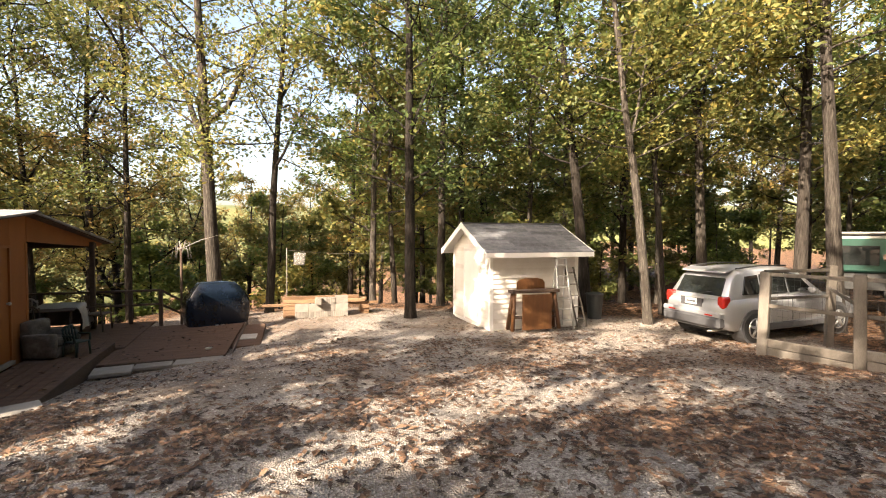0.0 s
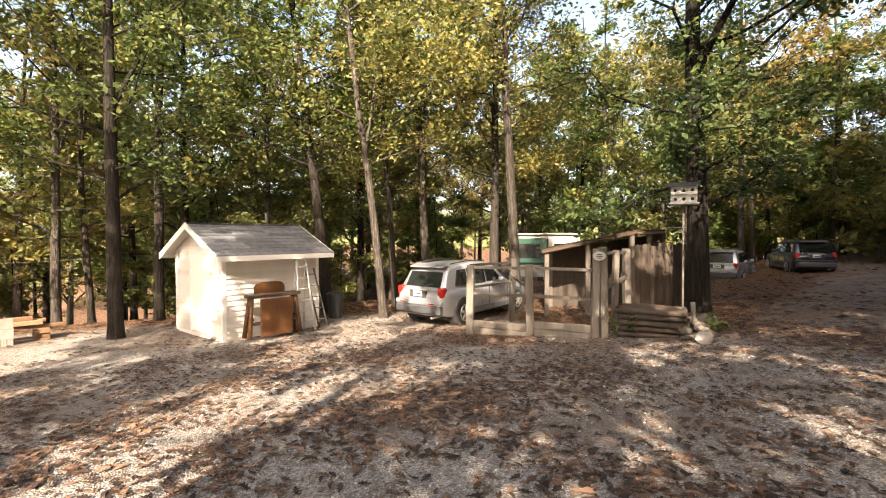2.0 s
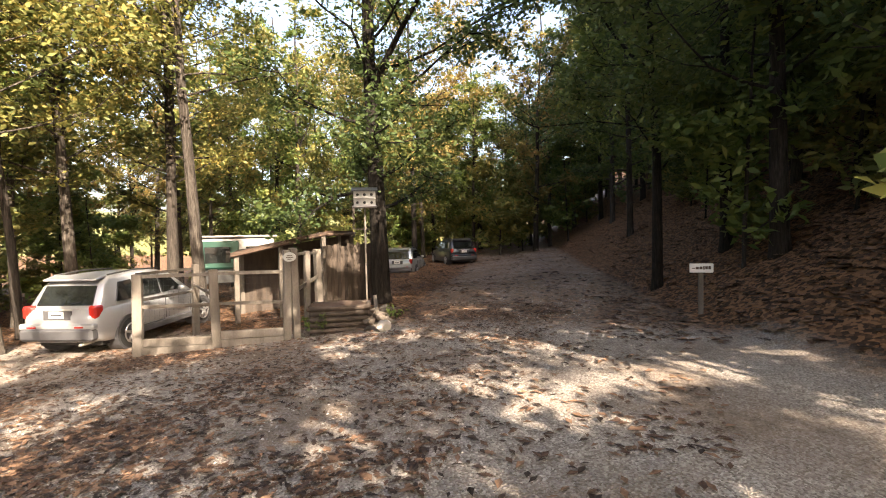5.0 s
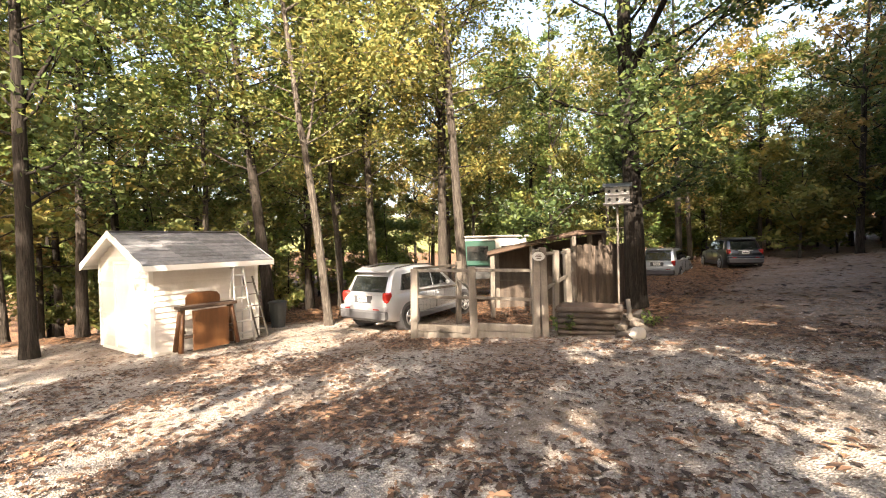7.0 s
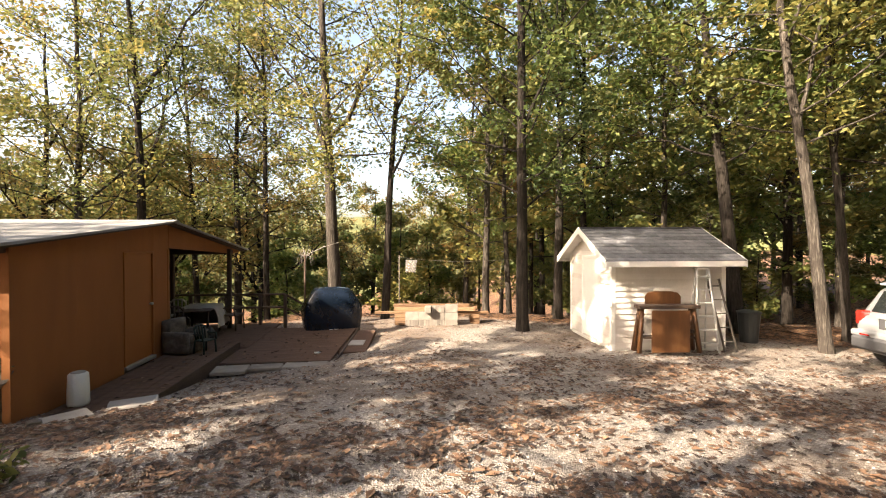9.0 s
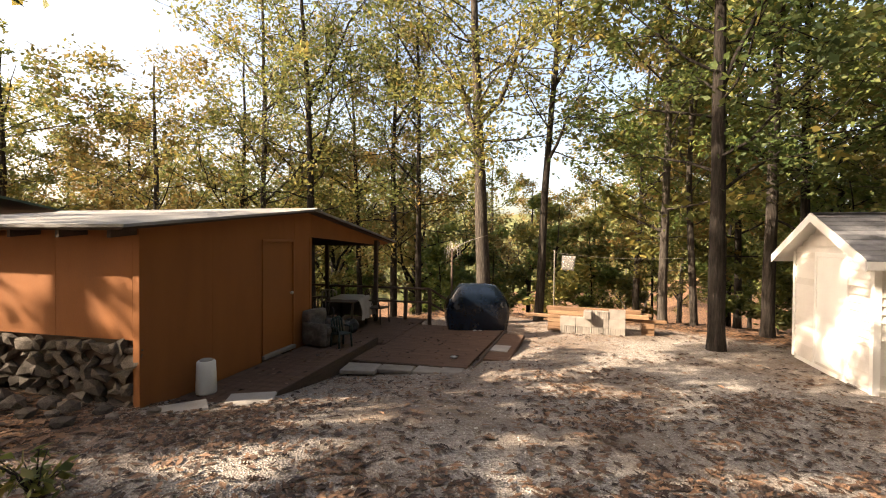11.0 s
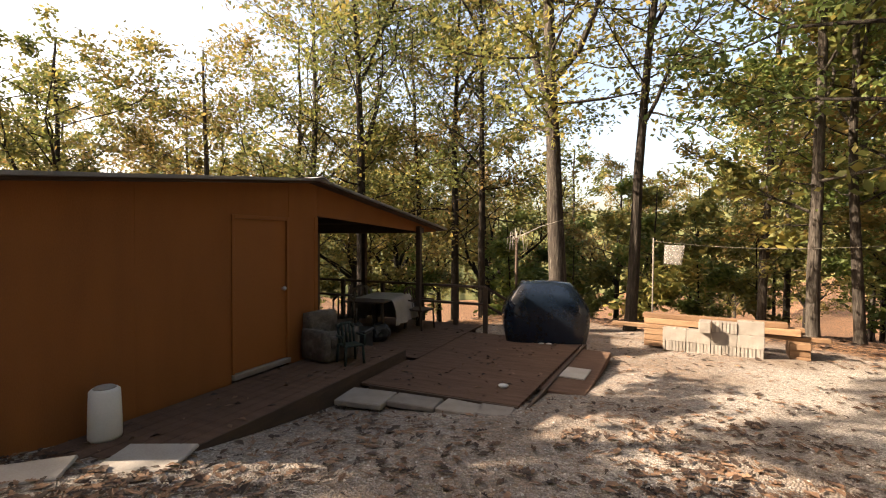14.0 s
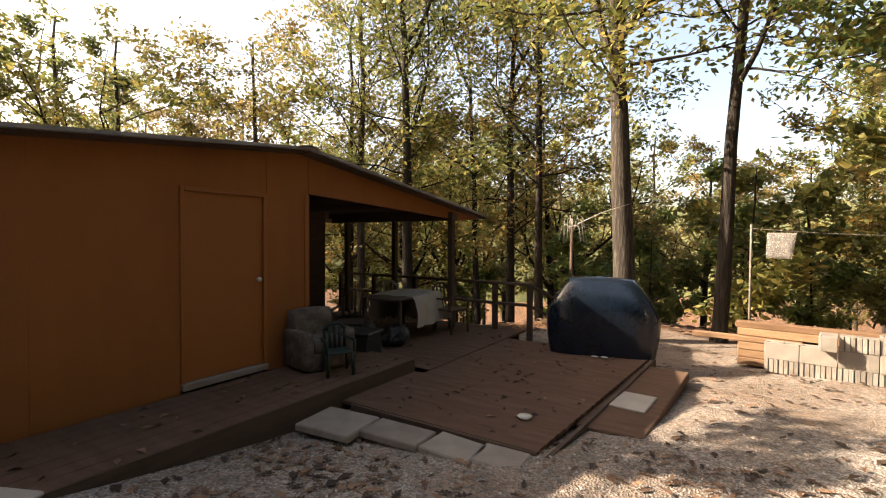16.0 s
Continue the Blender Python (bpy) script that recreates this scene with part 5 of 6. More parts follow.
def build_plaque():
    q = thing("oval_plaque", "pale oval plaque with dark marks on the fence post", "plaque", pose(7.50, 6.17, 1.36, 0, 0, -42) @ Matrix.Scale(0.85, 4))
    bm = bmesh.new()
    n = 24
    a = [bm.verts.new((0.15 * math.cos(2 * math.pi * i / n), 0, 0.11 * math.sin(2 * math.pi * i / n))) for i in range(n)]
    b = [bm.verts.new((v.co.x * 0.94, -0.025, v.co.z * 0.94)) for v in a]
    bm.faces.new(a)
    bm.faces.new(b[::-1])
    for i in range(n):
        bm.faces.new((a[i], b[i], b[(i + 1) % n], a[(i + 1) % n]))
    bmesh.ops.recalc_face_normals(bm, faces=bm.faces)
    part("board", bm, M_GREYWHITE, q)
    for z, w in ((0.03, 0.06), (-0.01, 0.08), (-0.05, 0.05)):
        box("mark", -w, w, -0.030, -0.0255, z - 0.008, z + 0.012, M_TRIMDARK, q, bevel=0)


build_plaque()


def build_bed():
    b = thing("raised_bed", "raised bed held by stacked dark weathered logs and stones", "raised bed", pose(8.62, 5.45, 0.0, 0, 0, 28))
    z0 = gz(8.6, 5.4) - 0.08
    rs = random.Random(8)
    for i in range(5):
        z = z0 + 0.07 + 0.115 * i
        a, c = -0.32 + rs.uniform(-0.12, 0.08), 0.26 + rs.uniform(-0.1, 0.12)
        y = -0.42 + 0.03 * i + rs.uniform(-0.03, 0.03)
        r = rs.uniform(0.05, 0.07)
        tube("log", [(a, y, z), ((a + c) / 2, y + rs.uniform(-0.03, 0.03), z + rs.uniform(-0.015, 0.015)), (c, y, z + rs.uniform(-0.02, 0.02))], [r, r * 1.08, r * 0.92], M_FENCEDARK, b, n=9)
        tube("log", [(-0.33, -0.35, z + 0.03), (-0.38, 0.85, z + 0.02)], rs.uniform(0.05, 0.065), M_FENCEDARK, b, n=9)
        tube("log", [(0.30, -0.35, z + 0.03), (0.36, 0.9, z + 0.02)], rs.uniform(0.05, 0.065), M_FENCEDARK, b, n=9)
    for x, h in ((0.30, 0.72), (0.42, 0.66)):
        tube("stake", [(x, -0.55, z0), (x - 0.04, -0.5, z0 + h * 0.5), (x + 0.02, -0.46, z0 + h)], [0.055, 0.05, 0.045], M_FENCE, b, n=7)
    lump("soil", (0.36, 0.72, 0.13), M_TRIMDARK, b, "dark leafy soil", seed=3, m=Matrix.Translation((0, 0.28, z0 + 0.52)), sub=3)
    for i in range(34):
        s = rs.uniform(0.06, 0.16)
        x, y = rs.uniform(-0.6, 1.5), -0.62 + rs.uniform(-0.22, 0.10) + (0.25 if i % 3 == 0 else 0) + max(0, i - 22) * 0.05
        lump("stone", (s * rs.uniform(1.0, 1.6), s, s * rs.uniform(0.45, 0.8)), M_STONE, b, seed=i, sub=1, rough=0.4,
             m=Matrix.Translation((x, y, z0 + 0.08 + s * 0.35 + (0.12 if i % 4 == 0 else 0))) @ Matrix.Rotation(rs.uniform(0, 3), 4, "Z"))


def build_weed(x, y, label, seed, height=0.5, count=70, material=None):
    w = thing("weed", label, "plant", Matrix.Translation((x, y, gz(x, y))))
    rng = np.random.default_rng(seed)
    bm = bmesh.new()
    cen = []
    for k in range(9):
        a, r, h = rng.uniform(0, 6.28), rng.uniform(0.05, 0.28), height * rng.uniform(0.5, 1.0)
        tip = (r * math.cos(a), r * math.sin(a), h)
        add_tube(bm, [(0, 0, -0.03), (tip[0] * 0.4, tip[1] * 0.4, h * 0.6), tip], [0.007, 0.005, 0.003], 4, False)
        for q in range(count // 9):
            f = rng.uniform(0.35, 1.05)
            cen.append([tip[0] * f + rng.normal() * 0.04, tip[1] * f + rng.normal() * 0.04, max(0.03, h * f + rng.normal() * 0.03)])
    part("stems", bm, M_BARKDARK, w)
    c = new("leaves", leaf_mesh("leaves", np.array(cen), rng.uniform(0.03, 0.07, len(cen)), rng, material or M_LEAFGREEN))
    c.parent = w


build_weed(8.05, 5.75, "low leafy green weed beside the fence post", 3, 0.55, 150)
build_weed(7.95, 6.05, "small green weed growing under the fence rail", 4, 0.4, 90)
build_weed(9.6, 4.9, "low dark green weed among the stones", 5, 0.3, 80)
build_weed(-3.9, 3.25, "small yellow-green weed growing in the gravel", 6, 0.34, 110, M_LEAFYELLOW)
build_bed()
lump("white_rock", (0.20, 0.14, 0.13), M_DIRTYWHITE, seed=9, m=Matrix.Translation((8.18, 4.42, gz(8.18, 4.42) + 0.08)), sub=2, rough=0.4)
tagged(bpy.data.objects["white_rock"], "pale whitish rock lying at the bed's foot", "rock")


def build_birdhouse():
    b = thing("bird_house", "white two-storey bird house with dark holes on a thin pole", "bird house", pose(9.15, 5.42, 0, 0, 0, -58))
    tube("pole", [(0, 0, gz(9.15, 5.42) - 0.1), (0, 0, 2.42)], 0.022, M_FENCE, b, n=8)
    box("floor", -0.28, 0.28, -0.22, 0.22, 2.40, 2.425, M_GREYWHITE, b)
    box("box", -0.24, 0.24, -0.17, 0.17, 2.428, 2.76, M_GREYWHITE, b, "white box with two rows of holes")
    box("ledge", -0.235, 0.235, -0.215, 0.215, 2.588, 2.605, M_GREYWHITE, b)
    for side in (-1, 1):
        raw("roof_slope", [(-0.29, 0, 2.835), (0.29, 0, 2.835), (0.29, side * 0.235, 2.745), (-0.29, side * 0.235, 2.745), (-0.29, 0, 2.855), (0.29, 0, 2.855), (0.29, side * 0.235, 2.765), (-0.29, side * 0.235, 2.765)],
            [(0, 1, 2, 3), (7, 6, 5, 4), (0, 4, 5, 1), (1, 5, 6, 2), (2, 6, 7, 3), (3, 7, 4, 0)], M_GREYBIN, b, "grey roof")
    # Holes are not cut: black discs paint the shade inside them.
    for z in (2.50, 2.675):
        for x in (-0.155, 0.0, 0.155):
            for side in (-1, 1):
                tube("entry_hole", [(x, side * 0.1, z), (x, side * 0.174, z)], 0.032, M_BLACK, b, "black disc painted as the entry hole's dark inside", n=12)
        for y in (-0.08, 0.08):
            for side in (-1, 1):
                tube("entry_hole", [(side * 0.2, y, z), (side * 0.244, y, z)], 0.032, M_BLACK, b, "black disc painted as the entry hole's dark inside", n=12)


build_birdhouse()


def build_shelter():
    s = thing("lean_to_shelter", "dark lean-to animal shelter with rusty sheet roof", "shelter", pose(9.35, 9.75, 0, 0, 0, -32))
    raw("roof", [(0, 0, 1.32), (2.6, -0.25, 1.88), (4.2, 1.4, 1.92), (0.6, 1.9, 1.36), (0, 0, 1.38), (2.6, -0.25, 1.94), (4.2, 1.4, 1.98), (0.6, 1.9, 1.42)],
        [(0, 1, 2, 3), (7, 6, 5, 4), (0, 4, 5, 1), (1, 5, 6, 2), (2, 6, 7, 3), (3, 7, 4, 0)], M_RUST, s, "rusty brown sheet roof")
    tube("edge_beam", [(0, -0.03, 1.29), (2.6, -0.28, 1.85)], 0.05, M_TRIMDARK, s, n=4)
    tube("edge_beam", [(2.6, -0.26, 1.83), (4.2, 1.4, 1.87)], 0.05, M_TRIMDARK, s, n=4)
    for x, y, z in ((0.15, 0.05, 1.33), (1.3, -0.08, 1.58), (2.5, -0.2, 1.83), (3.3, 0.55, 1.85), (4.1, 1.35, 1.88), (0.65, 1.8, 1.33)):
        box("post", x - 0.06, x + 0.06, y - 0.06, y + 0.06, -0.7, z, M_FENCE, s)
    raw("back_wall", [(0.7, 1.85, -0.7), (4.15, 1.35, -0.7), (4.15, 1.35, 1.85), (0.7, 1.85, 1.35), (0.7, 1.92, -0.7), (4.15, 1.42, -0.7), (4.15, 1.42, 1.85), (0.7, 1.92, 1.35)],
        [(0, 1, 2, 3), (7, 6, 5, 4), (1, 5, 6, 2), (2, 6, 7, 3), (3, 7, 4, 0)], M_FENCEDARK, s)


def build_board_fence():
    f = thing("board_fence", "dark weathered vertical board fence", "fence", Matrix.Identity(4))
    a, b = Vector((11.0, 8.0, 0)), Vector((13.6, 7.75, 0))
    n = 17
    rs = random.Random(3)
    for i in range(n):
        p = a.lerp(b, i / n)
        q = Matrix.Translation((p.x, p.y, 0)) @ Matrix.Rotation(math.atan2(b.y - a.y, b.x - a.x), 4, "Z")
        box("board", 0.0, 0.135, -0.012, 0.012, gz(p.x, p.y) - 0.05, 1.52 + rs.uniform(-0.05, 0.06), M_FENCEDARK, f, bevel=0.004, m=q)
    for z in (0.4, 1.2):
        tube("rail", [(a.x, a.y + 0.06, z), (b.x, b.y + 0.06, z)], 0.035, M_FENCEDARK, f, n=4)


def build_trailer():
    t = thing("camper_trailer", "old green and white camper trailer with pale roof", "trailer", pose(11.3, 13.4, -0.2, 0, 0, -40))
    box("body", 0, 2.5, 0, 1.9, 0.95, 2.02, M_TRAILER, t, "white body", 0.06)
    box("front_panel", -0.03, 1.35, -0.03, 1.93, 0.95, 1.92, M_GREENPAINT, t, "green painted end", 0.05)
    box("roof", -0.12, 2.6, -0.1, 2.0, 2.02, 2.09, M_TRAILER, t, "pale roof with overhang", 0.03)
    box("window", 0.25, 1.05, -0.045, -0.02, 1.15, 1.7, M_GLASS, t, "dark window", 0.01)
    box("window", -0.045, -0.02, 0.4, 1.4, 1.15, 1.7, M_GLASS, t, "dark window", 0.01)
    box("window", 1.55, 2.2, -0.02, 0.0, 1.2, 1.7, M_GLASS, t, "dark window", 0.01)
    box("chassis", 0.05, 2.45, 0.1, 1.8, 0.45, 0.945, M_BLACK, t)
    for x in (1.5, 2.3):
        for y in (-0.02, 1.75):
            w = tube("wheel", [(x, y, 0.35), (x, y + 0.2, 0.35)], 0.34, M_RUBBER, t, n=20)
            tube("hub", [(x, y - 0.012, 0.35), (x, y + 0.01, 0.35)], [0.12, 0.18], M_ALLOY, w, n=14)
    box("jack_stand", 0.1, 0.25, 0.8, 1.0, -0.6, 0.5, M_BLACK, t)
    box("jack_stand", 2.25, 2.4, 0.8, 1.0, -0.6, 0.5, M_BLACK, t)


build_shelter()
build_board_fence()
build_trailer()


def build_sign():
    s = thing("drive_sign", "white rectangular sign with dark lettering on a wooden post", "sign", pose(9.95, -1.35, 0, 0, 0, -84))
    g = gz(9.95, -1.35)
    box("post", -0.04, 0.04, -0.04, 0.04, g - 0.2, 0.98, M_FENCE, s)
    box("board", -0.20, 0.20, -0.065, -0.042, 0.94, 1.11, M_WHITE, s, "white board", 0.008)
    for x0, x1, z0, z1 in ((-0.22, -0.14, 1.085, 1.10), (-0.13, -0.06, 1.07, 1.13), (-0.045, 0.02, 1.07, 1.14), (0.035, 0.07, 1.06, 1.15), (0.085, 0.14, 1.07, 1.15), (0.155, 0.21, 1.07, 1.15)):
        box("letter_bar", x0 * 0.74, x1 * 0.74, -0.069, -0.0655, 0.94 + (z0 - 0.98) * 0.71, 0.94 + (z1 - 0.98) * 0.71, M_TRIMDARK, s, bevel=0)


build_sign()


# ---- concrete blocks and lumber ----
def block_mesh():
    bm = bmesh.new()
    L, W, H = 0.39, 0.19, 0.23
    add_box(bm, 0, L, 0, 0.032, 0, H, 0.004)
    add_box(bm, 0, L, W - 0.032, W, 0, H, 0.004)
    for x in (0.0, L / 2 - 0.016, L - 0.032):
        add_box(bm, x + 0.001, x + 0.031, 0.0325, W - 0.0325, 0.001, H - 0.001)
    return bm


BLOCKS = pose(-4.50, 13.85, 0, 0, 0, 13)
gb = gz(-3.8, 14.1) - 0.02


plain = thing("concrete_block", "grey smooth-faced concrete block stacked by the lumber", "concrete block", BLOCKS @ pose(0, 0, gb + 0.192), "stacked blocks")
part("block", block_mesh(), M_CONCRETE, plain)
ribbed = thing("concrete_block", "grey concrete block with ribbed face in a stack", "concrete block", BLOCKS @ pose(0, 0, gb), "stacked blocks")
box("block", 0, 0.385, 0.03, 0.19, 0.0, 0.19, M_CONCRETE, ribbed, bevel=0.004)
for q in range(7):
    box("rib", 0.004 + 0.0565 * q, 0.004 + 0.0565 * q + (0.050 if q % 2 else 0.042), 0.0, 0.0295, 0.0, 0.19, M_CONCRETE, ribbed, bevel=0.003)
for q in range(1, 4):
    copy_thing(ribbed, BLOCKS @ pose(0.395 * q, 0.012 * (q % 2), gb, 0, 0, 1.2 * (-1) ** q))
    copy_thing(plain, BLOCKS @ pose(0.397 * q, 0.01 * ((q + 1) % 2), gb + 0.192, 0, 0, -1.0 * (-1) ** q))
copy_thing(ribbed, BLOCKS @ pose(0.80, 0.0, gb + 0.424, 0, 0, -1.5))
copy_thing(plain, BLOCKS @ pose(1.19, 0.01, gb + 0.424, 0, 0, 1.0))
ribbed_side = copy_thing(ribbed, BLOCKS @ pose(0.60, 0.19, gb + 0.424, 0, 0, -90))


def beam(x0, x1, y, z, w, h, rz, label="pale orange-brown timber beam in the lumber pile"):
    t = thing("timber_beam", label, "timber", pose(-4.1, 14.35, 0, 0, 0, 14 + rz), "lumber pile")
    box("beam", x0, x1, y, y + w, z, z + h, M_LUMBER, t, bevel=0.008)


zl = gz(-4.0, 14.4)
BEARER = "short timber bearer under the lumber pile"
for q in range(3):
    beam(-0.88, -0.5, -0.05 + 0.012 * q, zl - 0.03 + 0.115 * q, 0.55, 0.11, 0.8 * (-1) ** q, "short weathered timbers stacked crosswise under lumber")
    beam(1.45, 1.75, -0.05, zl - 0.05 + 0.117 * q, 0.55, 0.113, -0.6 * (-1) ** q, BEARER)
beam(-1.5, -0.1, 0.0, zl + 0.318, 0.15, 0.07, 2)
beam(0.3, 2.05, 0.05, zl + 0.305, 0.14, 0.07, 3)
beam(-0.90, 1.62, 0.06, zl + 0.395, 0.19, 0.11, -1)
beam(-0.82, 1.7, 0.27, zl + 0.395, 0.16, 0.11, 0)
beam(-0.93, 1.45, 0.1, zl + 0.508, 0.2, 0.09, 1)


# ---- line, bag, poles beyond the deck ----
def build_line():
    l = thing("clothes_line", "thin pale line tied between trunk and pole", "line", Matrix.Identity(4))
    a, b = Vector((-1.45, 15.5, 1.22)), Vector((-5.1, 14.9, 1.28))
    pts = [a.lerp(b, i / 8) - Vector((0, 0, 0.10 * math.sin(math.pi * i / 8))) for i in range(9)]
    tube("cord", pts, 0.0035, M_FENCE, l, n=4)
    p = thing("white_pole", "slim whitish pole standing beyond the deck", "pole", Matrix.Translation((-5.1, 14.9, 0)))
    tube("shaft", [(0, 0, gz(-5.1, 14.9) - 0.1), (0.01, 0, 1.35)], 0.016, M_FENCE, p)
    h = thing("hanging_bag", "thin translucent whitish sack hanging from the line", "bag", pose(-4.62, 14.77, 1.20, 0, 5, 8))
    bm = bmesh.new()
    rings = []
    for j in range(9):
        f = j / 8
        w, d = 0.185 - 0.02 * f, 0.008 + 0.025 * math.sin(f * 2.9)
        rings.append([bm.verts.new((w * max(-1, min(1, 1.25 * math.cos(a))) , d * math.sin(a) + 0.012 * noise.noise(Vector((a * 2, f * 4, 2))), -0.40 * f + 0.012 * math.cos(a))) for a in [2 * math.pi * q / 20 for q in range(20)]])
    for a, b in zip(rings, rings[1:]):
        for q in range(20):
            bm.faces.new((a[q], a[(q + 1) % 20], b[(q + 1) % 20], b[q]))
    bm.faces.new(rings[-1])
    part("sack", bm, M_SHEER, h, smooth=True)


def sheer_mat():
    m = bpy.data.materials.new("sheer_film")
    m.use_nodes = True
    nt = m.node_tree
    b = nt.nodes["Principled BSDF"]
    b.inputs["Base Color"].default_value = (0.26, 0.24, 0.225, 1)
    b.inputs["Roughness"].default_value = 0.6
    t = nt.nodes.new("ShaderNodeBsdfTransparent")
    mx = nt.nodes.new("ShaderNodeMixShader")
    n = nt.nodes.new("ShaderNodeTexNoise")
    n.inputs["Scale"].default_value = 6
    r = ramp(nt, [(0.3, (0.42, 0.42, 0.42)), (0.7, (0.6, 0.6, 0.6))])
    nt.links.new(n.outputs[0], r.inputs[0])
    nt.links.new(r.outputs[0], mx.inputs[0])
    nt.links.new(t.outputs[0], mx.inputs[1])
    nt.links.new(b.outputs[0], mx.inputs[2])
    nt.links.new(mx.outputs[0], nt.nodes["Material Output"].inputs[0])
    return m


M_SHEER = sheer_mat()
build_line()


def build_stalks():
    s = thing("dried_stalk_stand", "dark pole topped with drooping pale dried stalks", "plant stand", Matrix.Translation((-8.0, 13.95, 0)))
    tube("pole", [(0, 0, gz(-8, 13.95) - 0.2), (0.02, 0, 1.35)], 0.035, M_TRIMDARK, s)
    rs = random.Random(2)
    for i in range(11):
        a = rs.uniform(0, 6.28)
        r = rs.uniform(0.1, 0.34)
        h = rs.uniform(0.05, 0.38)
        tube("stalk", [(0.02, 0, 1.2), (0.02 + r * 0.4 * math.cos(a), r * 0.4 * math.sin(a), 1.3 + h), (r * 0.8 * math.cos(a), r * 0.8 * math.sin(a), 1.28 + h * 0.8), (r * math.cos(a), r * math.sin(a), 1.0 + h * 0.2)], [0.008, 0.007, 0.006, 0.004], M_DIRTYWHITE, s, n=4)
    tube("bare_branch", [(0.02, 0, 1.35), (0.5, 0.3, 1.62), (1.0, 0.5, 1.78)], [0.012, 0.009, 0.004], M_DIRTYWHITE, s, n=4)


build_stalks()


# ---- porch things and front of the house ----
def build_jug():
    j = thing("white_container", "tall white plastic container by the house wall", "container", HOUSE @ pose(0.28, -1.64, -0.115, 0, 0, 10))
    bm = bmesh.new()
    add_tube(bm, [(0, 0, 0), (0, 0, 0.03), (0, 0, 0.22), (0, 0, 0.42), (0, 0, 0.44)], [0.122, 0.130, 0.126, 0.118, 0.098], 18)
    part("body", bm, M_WHITE, j, smooth=True)
    tube("lid", [(0, 0, 0.44), (0, 0, 0.455)], [0.088, 0.075], M_DIRTYWHITE, j, n=16)


def build_armchair():
    a = thing("armchair", "mottled grey upholstered armchair on the porch", "armchair", HOUSE @ pose(0.36, 1.42, -0.115, 0, 0, 78) @ Matrix.Scale(0.85, 4))

    def cushion(name, x0, x1, y0, y1, z0, z1):
        bm = bmesh.new()
        add_box(bm, x0, x1, y0, y1, z0, z1)
        bmesh.ops.subdivide_edges(bm, edges=list(bm.edges), cuts=3, use_grid_fill=True)
        cx, cy, cz = (x0 + x1) / 2, (y0 + y1) / 2, (z0 + z1) / 2
        for v in bm.verts:
            d = Vector(((v.co.x - cx) / (x1 - x0), (v.co.y - cy) / (y1 - y0), (v.co.z - cz) / (z1 - z0))) * 2
            k = 1 - 0.10 * (d.length ** 2 - 1) * 0.5
            v.co = Vector((cx + (v.co.x - cx) * k, cy + (v.co.y - cy) * k, cz + (v.co.z - cz) * k))
        part(name, bm, M_CLOTH, a, smooth=True)

    cushion("base", -0.34, 0.34, -0.32, 0.34, 0.0, 0.26)
    cushion("seat", -0.25, 0.25, -0.34, 0.22, 0.24, 0.42)
    cushion("backrest", -0.32, 0.32, 0.16, 0.38, 0.22, 0.80)
    cushion("arm", -0.40, -0.25, -0.32, 0.30, 0.02, 0.54)
    cushion("arm", 0.25, 0.40, -0.32, 0.30, 0.02, 0.54)


def chair_at(name, label, x, y, z, rz, material, s=1.0):
    c = thing(name, label, "chair", HOUSE @ pose(x, y, z, 0, 0, rz))
    for sx in (-1, 1):
        tube("leg", [(0.23 * sx * s, -0.22 * s, 0), (0.21 * sx * s, -0.2 * s, 0.42 * s)], 0.02, material, c, n=6)
        tube("leg", [(0.23 * sx * s, 0.24 * s, 0), (0.21 * sx * s, 0.2 * s, 0.42 * s)], 0.02, material, c, n=6)
        tube("armrest", [(0.25 * sx * s, -0.2 * s, 0.42 * s), (0.26 * sx * s, -0.18 * s, 0.62 * s), (0.25 * sx * s, 0.2 * s, 0.62 * s)], 0.02, material, c, n=6)
    box("seat", -0.23 * s, 0.23 * s, -0.23 * s, 0.22 * s, 0.40 * s, 0.435 * s, material, c, bevel=0.01)
    for k in range(5):
        xk = (-0.18 + 0.09 * k) * s
        tube("back_slat", [(xk, 0.20 * s, 0.43 * s), (xk * 1.05, 0.28 * s, (0.86 - 0.25 * (xk / s) ** 2 * 10 * 0.3) * s)], 0.018, material, c, n=5)
    tube("back_rim", [(-0.2 * s, 0.27 * s, 0.76 * s), (-0.1 * s, 0.285 * s, 0.87 * s), (0.1 * s, 0.285 * s, 0.87 * s), (0.2 * s, 0.27 * s, 0.76 * s)], 0.022, material, c, n=6)


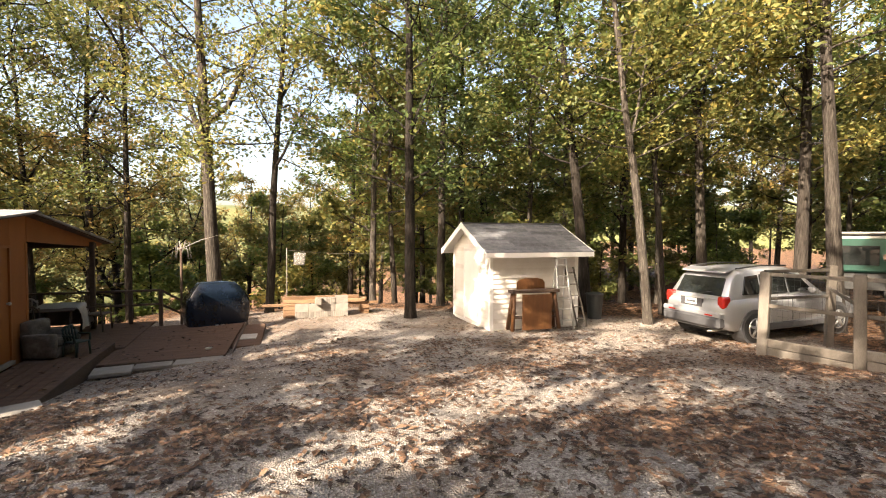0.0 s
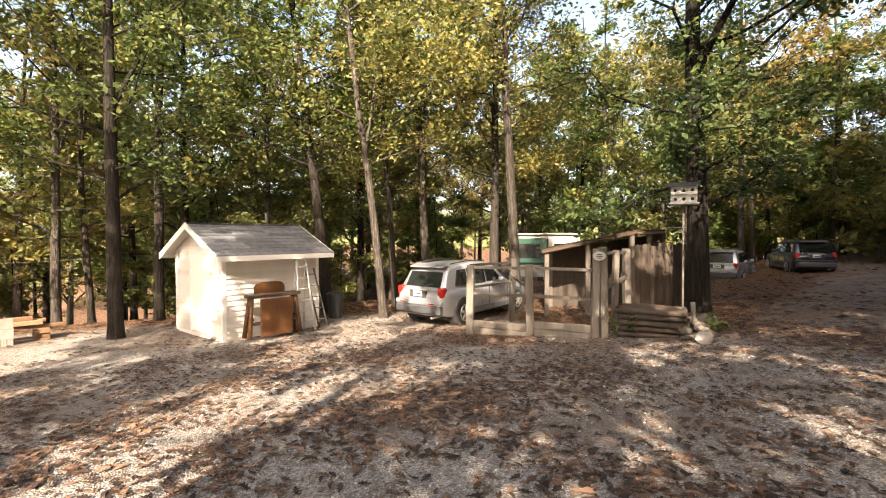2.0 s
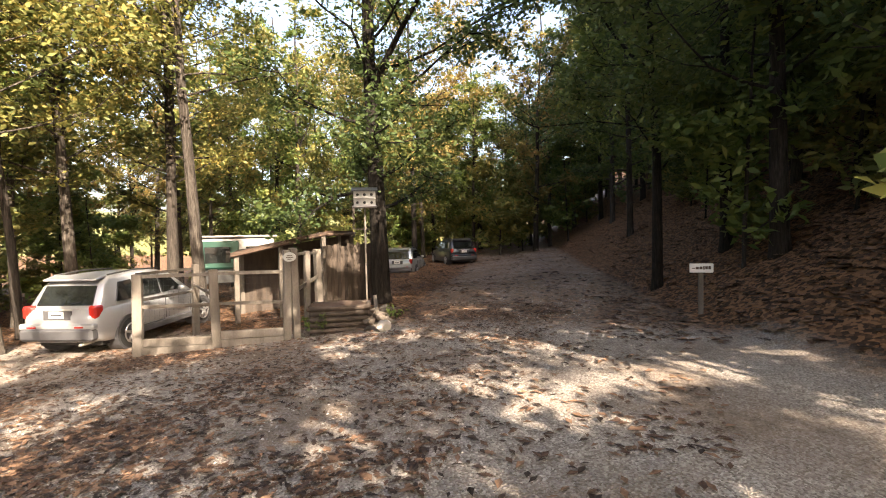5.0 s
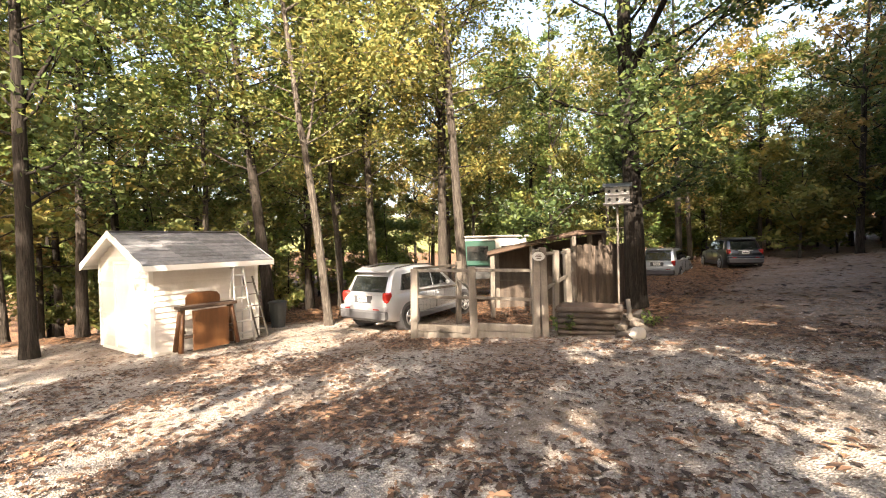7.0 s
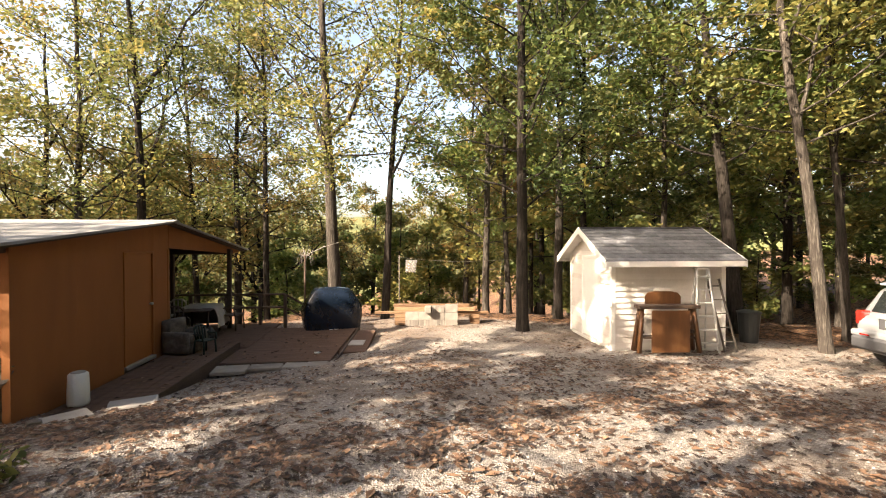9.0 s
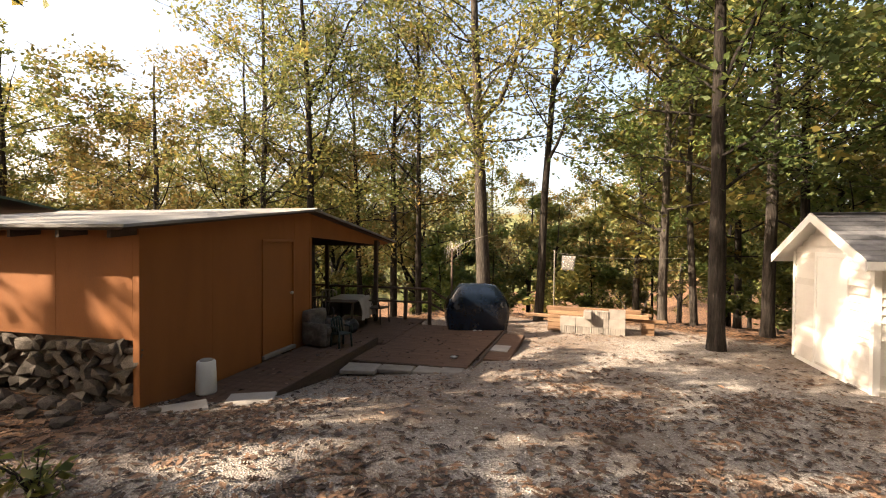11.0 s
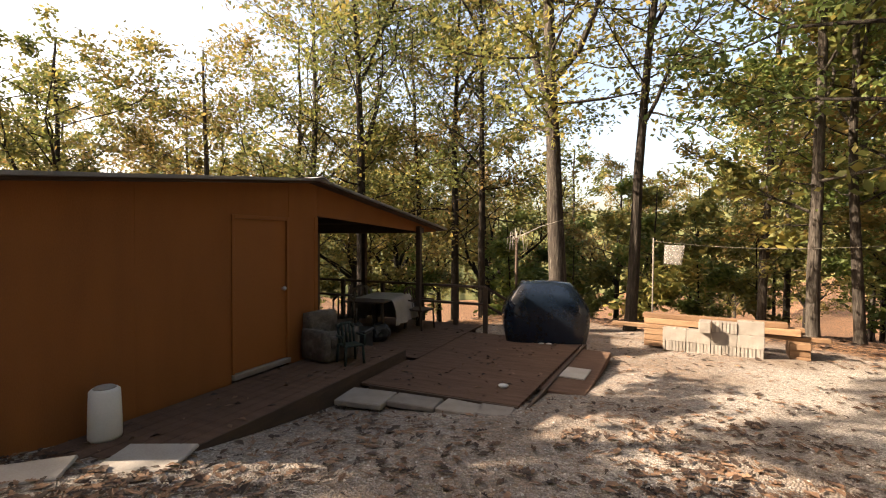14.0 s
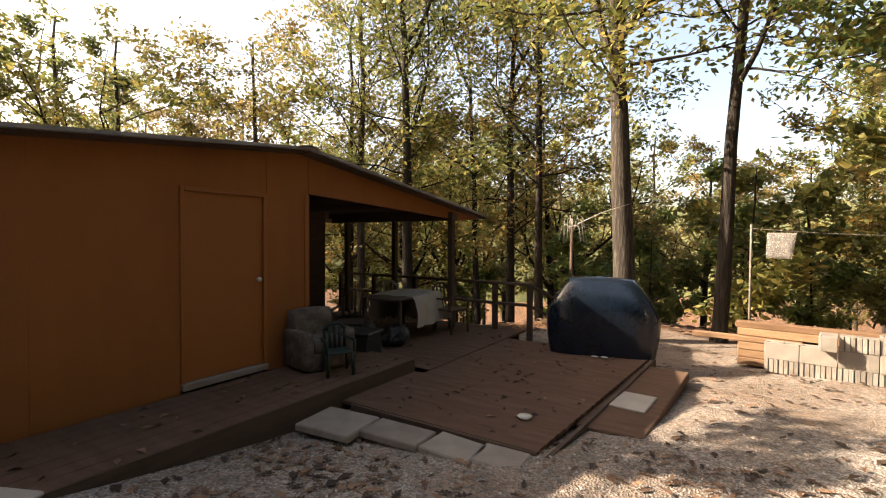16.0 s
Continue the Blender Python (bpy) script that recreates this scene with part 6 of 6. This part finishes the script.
def build_sheeted_table():
    t = thing("sheeted_table", "table draped with a dirty white sheet on the porch", "table", HOUSE @ pose(-0.35, 3.95, -0.272, 0, 0, 8))
    for x in (-0.34, 0.34):
        for y in (-0.65, 0.65):
            box("leg", x - 0.025, x + 0.025, y - 0.025, y + 0.025, 0, 0.70, M_TRIMDARK, t)
    box("tabletop", -0.4, 0.4, -0.75, 0.75, 0.70, 0.73, M_TRIMDARK, t)
    bm = bmesh.new()
    n = 30
    g = [[None] * (n + 1) for _ in range(n + 1)]
    for i in range(n + 1):
        for j in range(n + 1):
            x, y = -0.75 + 1.5 * i / n, -0.35 + 1.5 * j / n
            ox, oy = max(0, abs(x) - 0.41), max(0, abs(y) - 0.76)
            drop = math.hypot(ox, oy)
            cx, cy = max(-0.41, min(0.41, x)), max(-0.76, min(0.76, y))
            w = 0.05 * math.sin(9 * (x + y)) * min(1, drop * 4)
            z = 0.738 - drop * 1.5 + 0.01 * noise.noise(Vector((x * 5, y * 5, 0)))
            g[i][j] = bm.verts.new((cx + math.copysign(0.02 + w, x) * (ox > 0) + ox * 0.25 * math.copysign(1, x), cy + math.copysign(0.02 + w, y) * (oy > 0) + oy * 0.35 * math.copysign(1, y), max(0.05, z)))
    for i in range(n):
        for j in range(n):
            bm.faces.new((g[i][j], g[i + 1][j], g[i + 1][j + 1], g[i][j + 1]))
    c = thing("table_sheet", "crumpled dirty white sheet draped over the porch table", "sheet", HOUSE @ pose(-0.35, 3.95, -0.272, 0, 0, 8))
    part("cloth", bm, M_DIRTYWHITE, c, smooth=True)


build_jug()
build_armchair()
M_DARKGREEN = mat("dark_green_plastic", [(0.005, 0.014, 0.011), (0.009, 0.024, 0.018)], 4, 0.65, 0.1)
chair_at("plastic_chair", "dark green plastic garden chair beside the door", 0.80, 1.30, -0.115, 60, M_DARKGREEN, 0.62)
chair_at("garden_chair", "pale metal garden chair at the porch table", -1.2, 4.75, -0.272, 200, M_DIRTYWHITE)
chair_at("garden_chair", "dark metal garden chair under the porch roof", -0.4, 2.75, -0.272, 30, M_TRIMDARK)
chair_at("garden_chair", "dark metal garden chair by the railing", 0.2, 4.7, -0.272, 80, M_TRIMDARK)
build_sheeted_table()


def build_cooler():
    c = thing("black_crate", "black plastic crate on the porch floor", "crate", HOUSE @ pose(0.15, 2.35, -0.272, 0, 0, 12))
    box("body", -0.25, 0.25, -0.2, 0.2, 0, 0.36, M_BLACK, c, bevel=0.02)
    box("lid", -0.27, 0.27, -0.22, 0.22, 0.362, 0.41, M_BLACK, c, bevel=0.015)


build_cooler()
for q, (x, y, s) in enumerate(((-0.25, 2.85, 0.27), (-0.75, 3.15, 0.31), (0.05, 3.3, 0.22))):
    bag = thing("rubbish_bag", "lumpy dark bag lying on the porch floor", "bag", HOUSE @ pose(x, y, -0.272, 0, 0, 40 * q))
    lump("sack", (s, s * 0.9, s * 0.8), M_BLACK, bag, seed=90 + q, m=Matrix.Translation((0, 0, s * 0.72)), sub=3, rough=0.35)
dish = thing("small_dish", "small white dish lying on the deck planks", "dish", HOUSE @ pose(2.95, 1.6, -0.27))
tube("bowl", [(0, 0, 0.001), (0, 0, 0.012), (0, 0, 0.028)], [0.045, 0.055, 0.07], M_WHITE, dish, n=16)

# loose rocks by the house corner
rs = random.Random(12)
for i in range(16):
    s = rs.uniform(0.07, 0.19)
    lx, ly = -0.3 + rs.uniform(-2.2, 0.7), -2.75 + rs.uniform(-0.5, 0.25)
    w = HOUSE @ Vector((lx, ly, 0))
    o = lump("loose_rock", (s * 1.2, s, s * 0.7), M_STONE, seed=70 + i, m=Matrix.Translation((w.x, w.y, gz(w.x, w.y) + s * 0.35)), sub=1, rough=0.4)
    tagged(o, "rough grey field rock lying by the house", "rock", "rocks by the house")
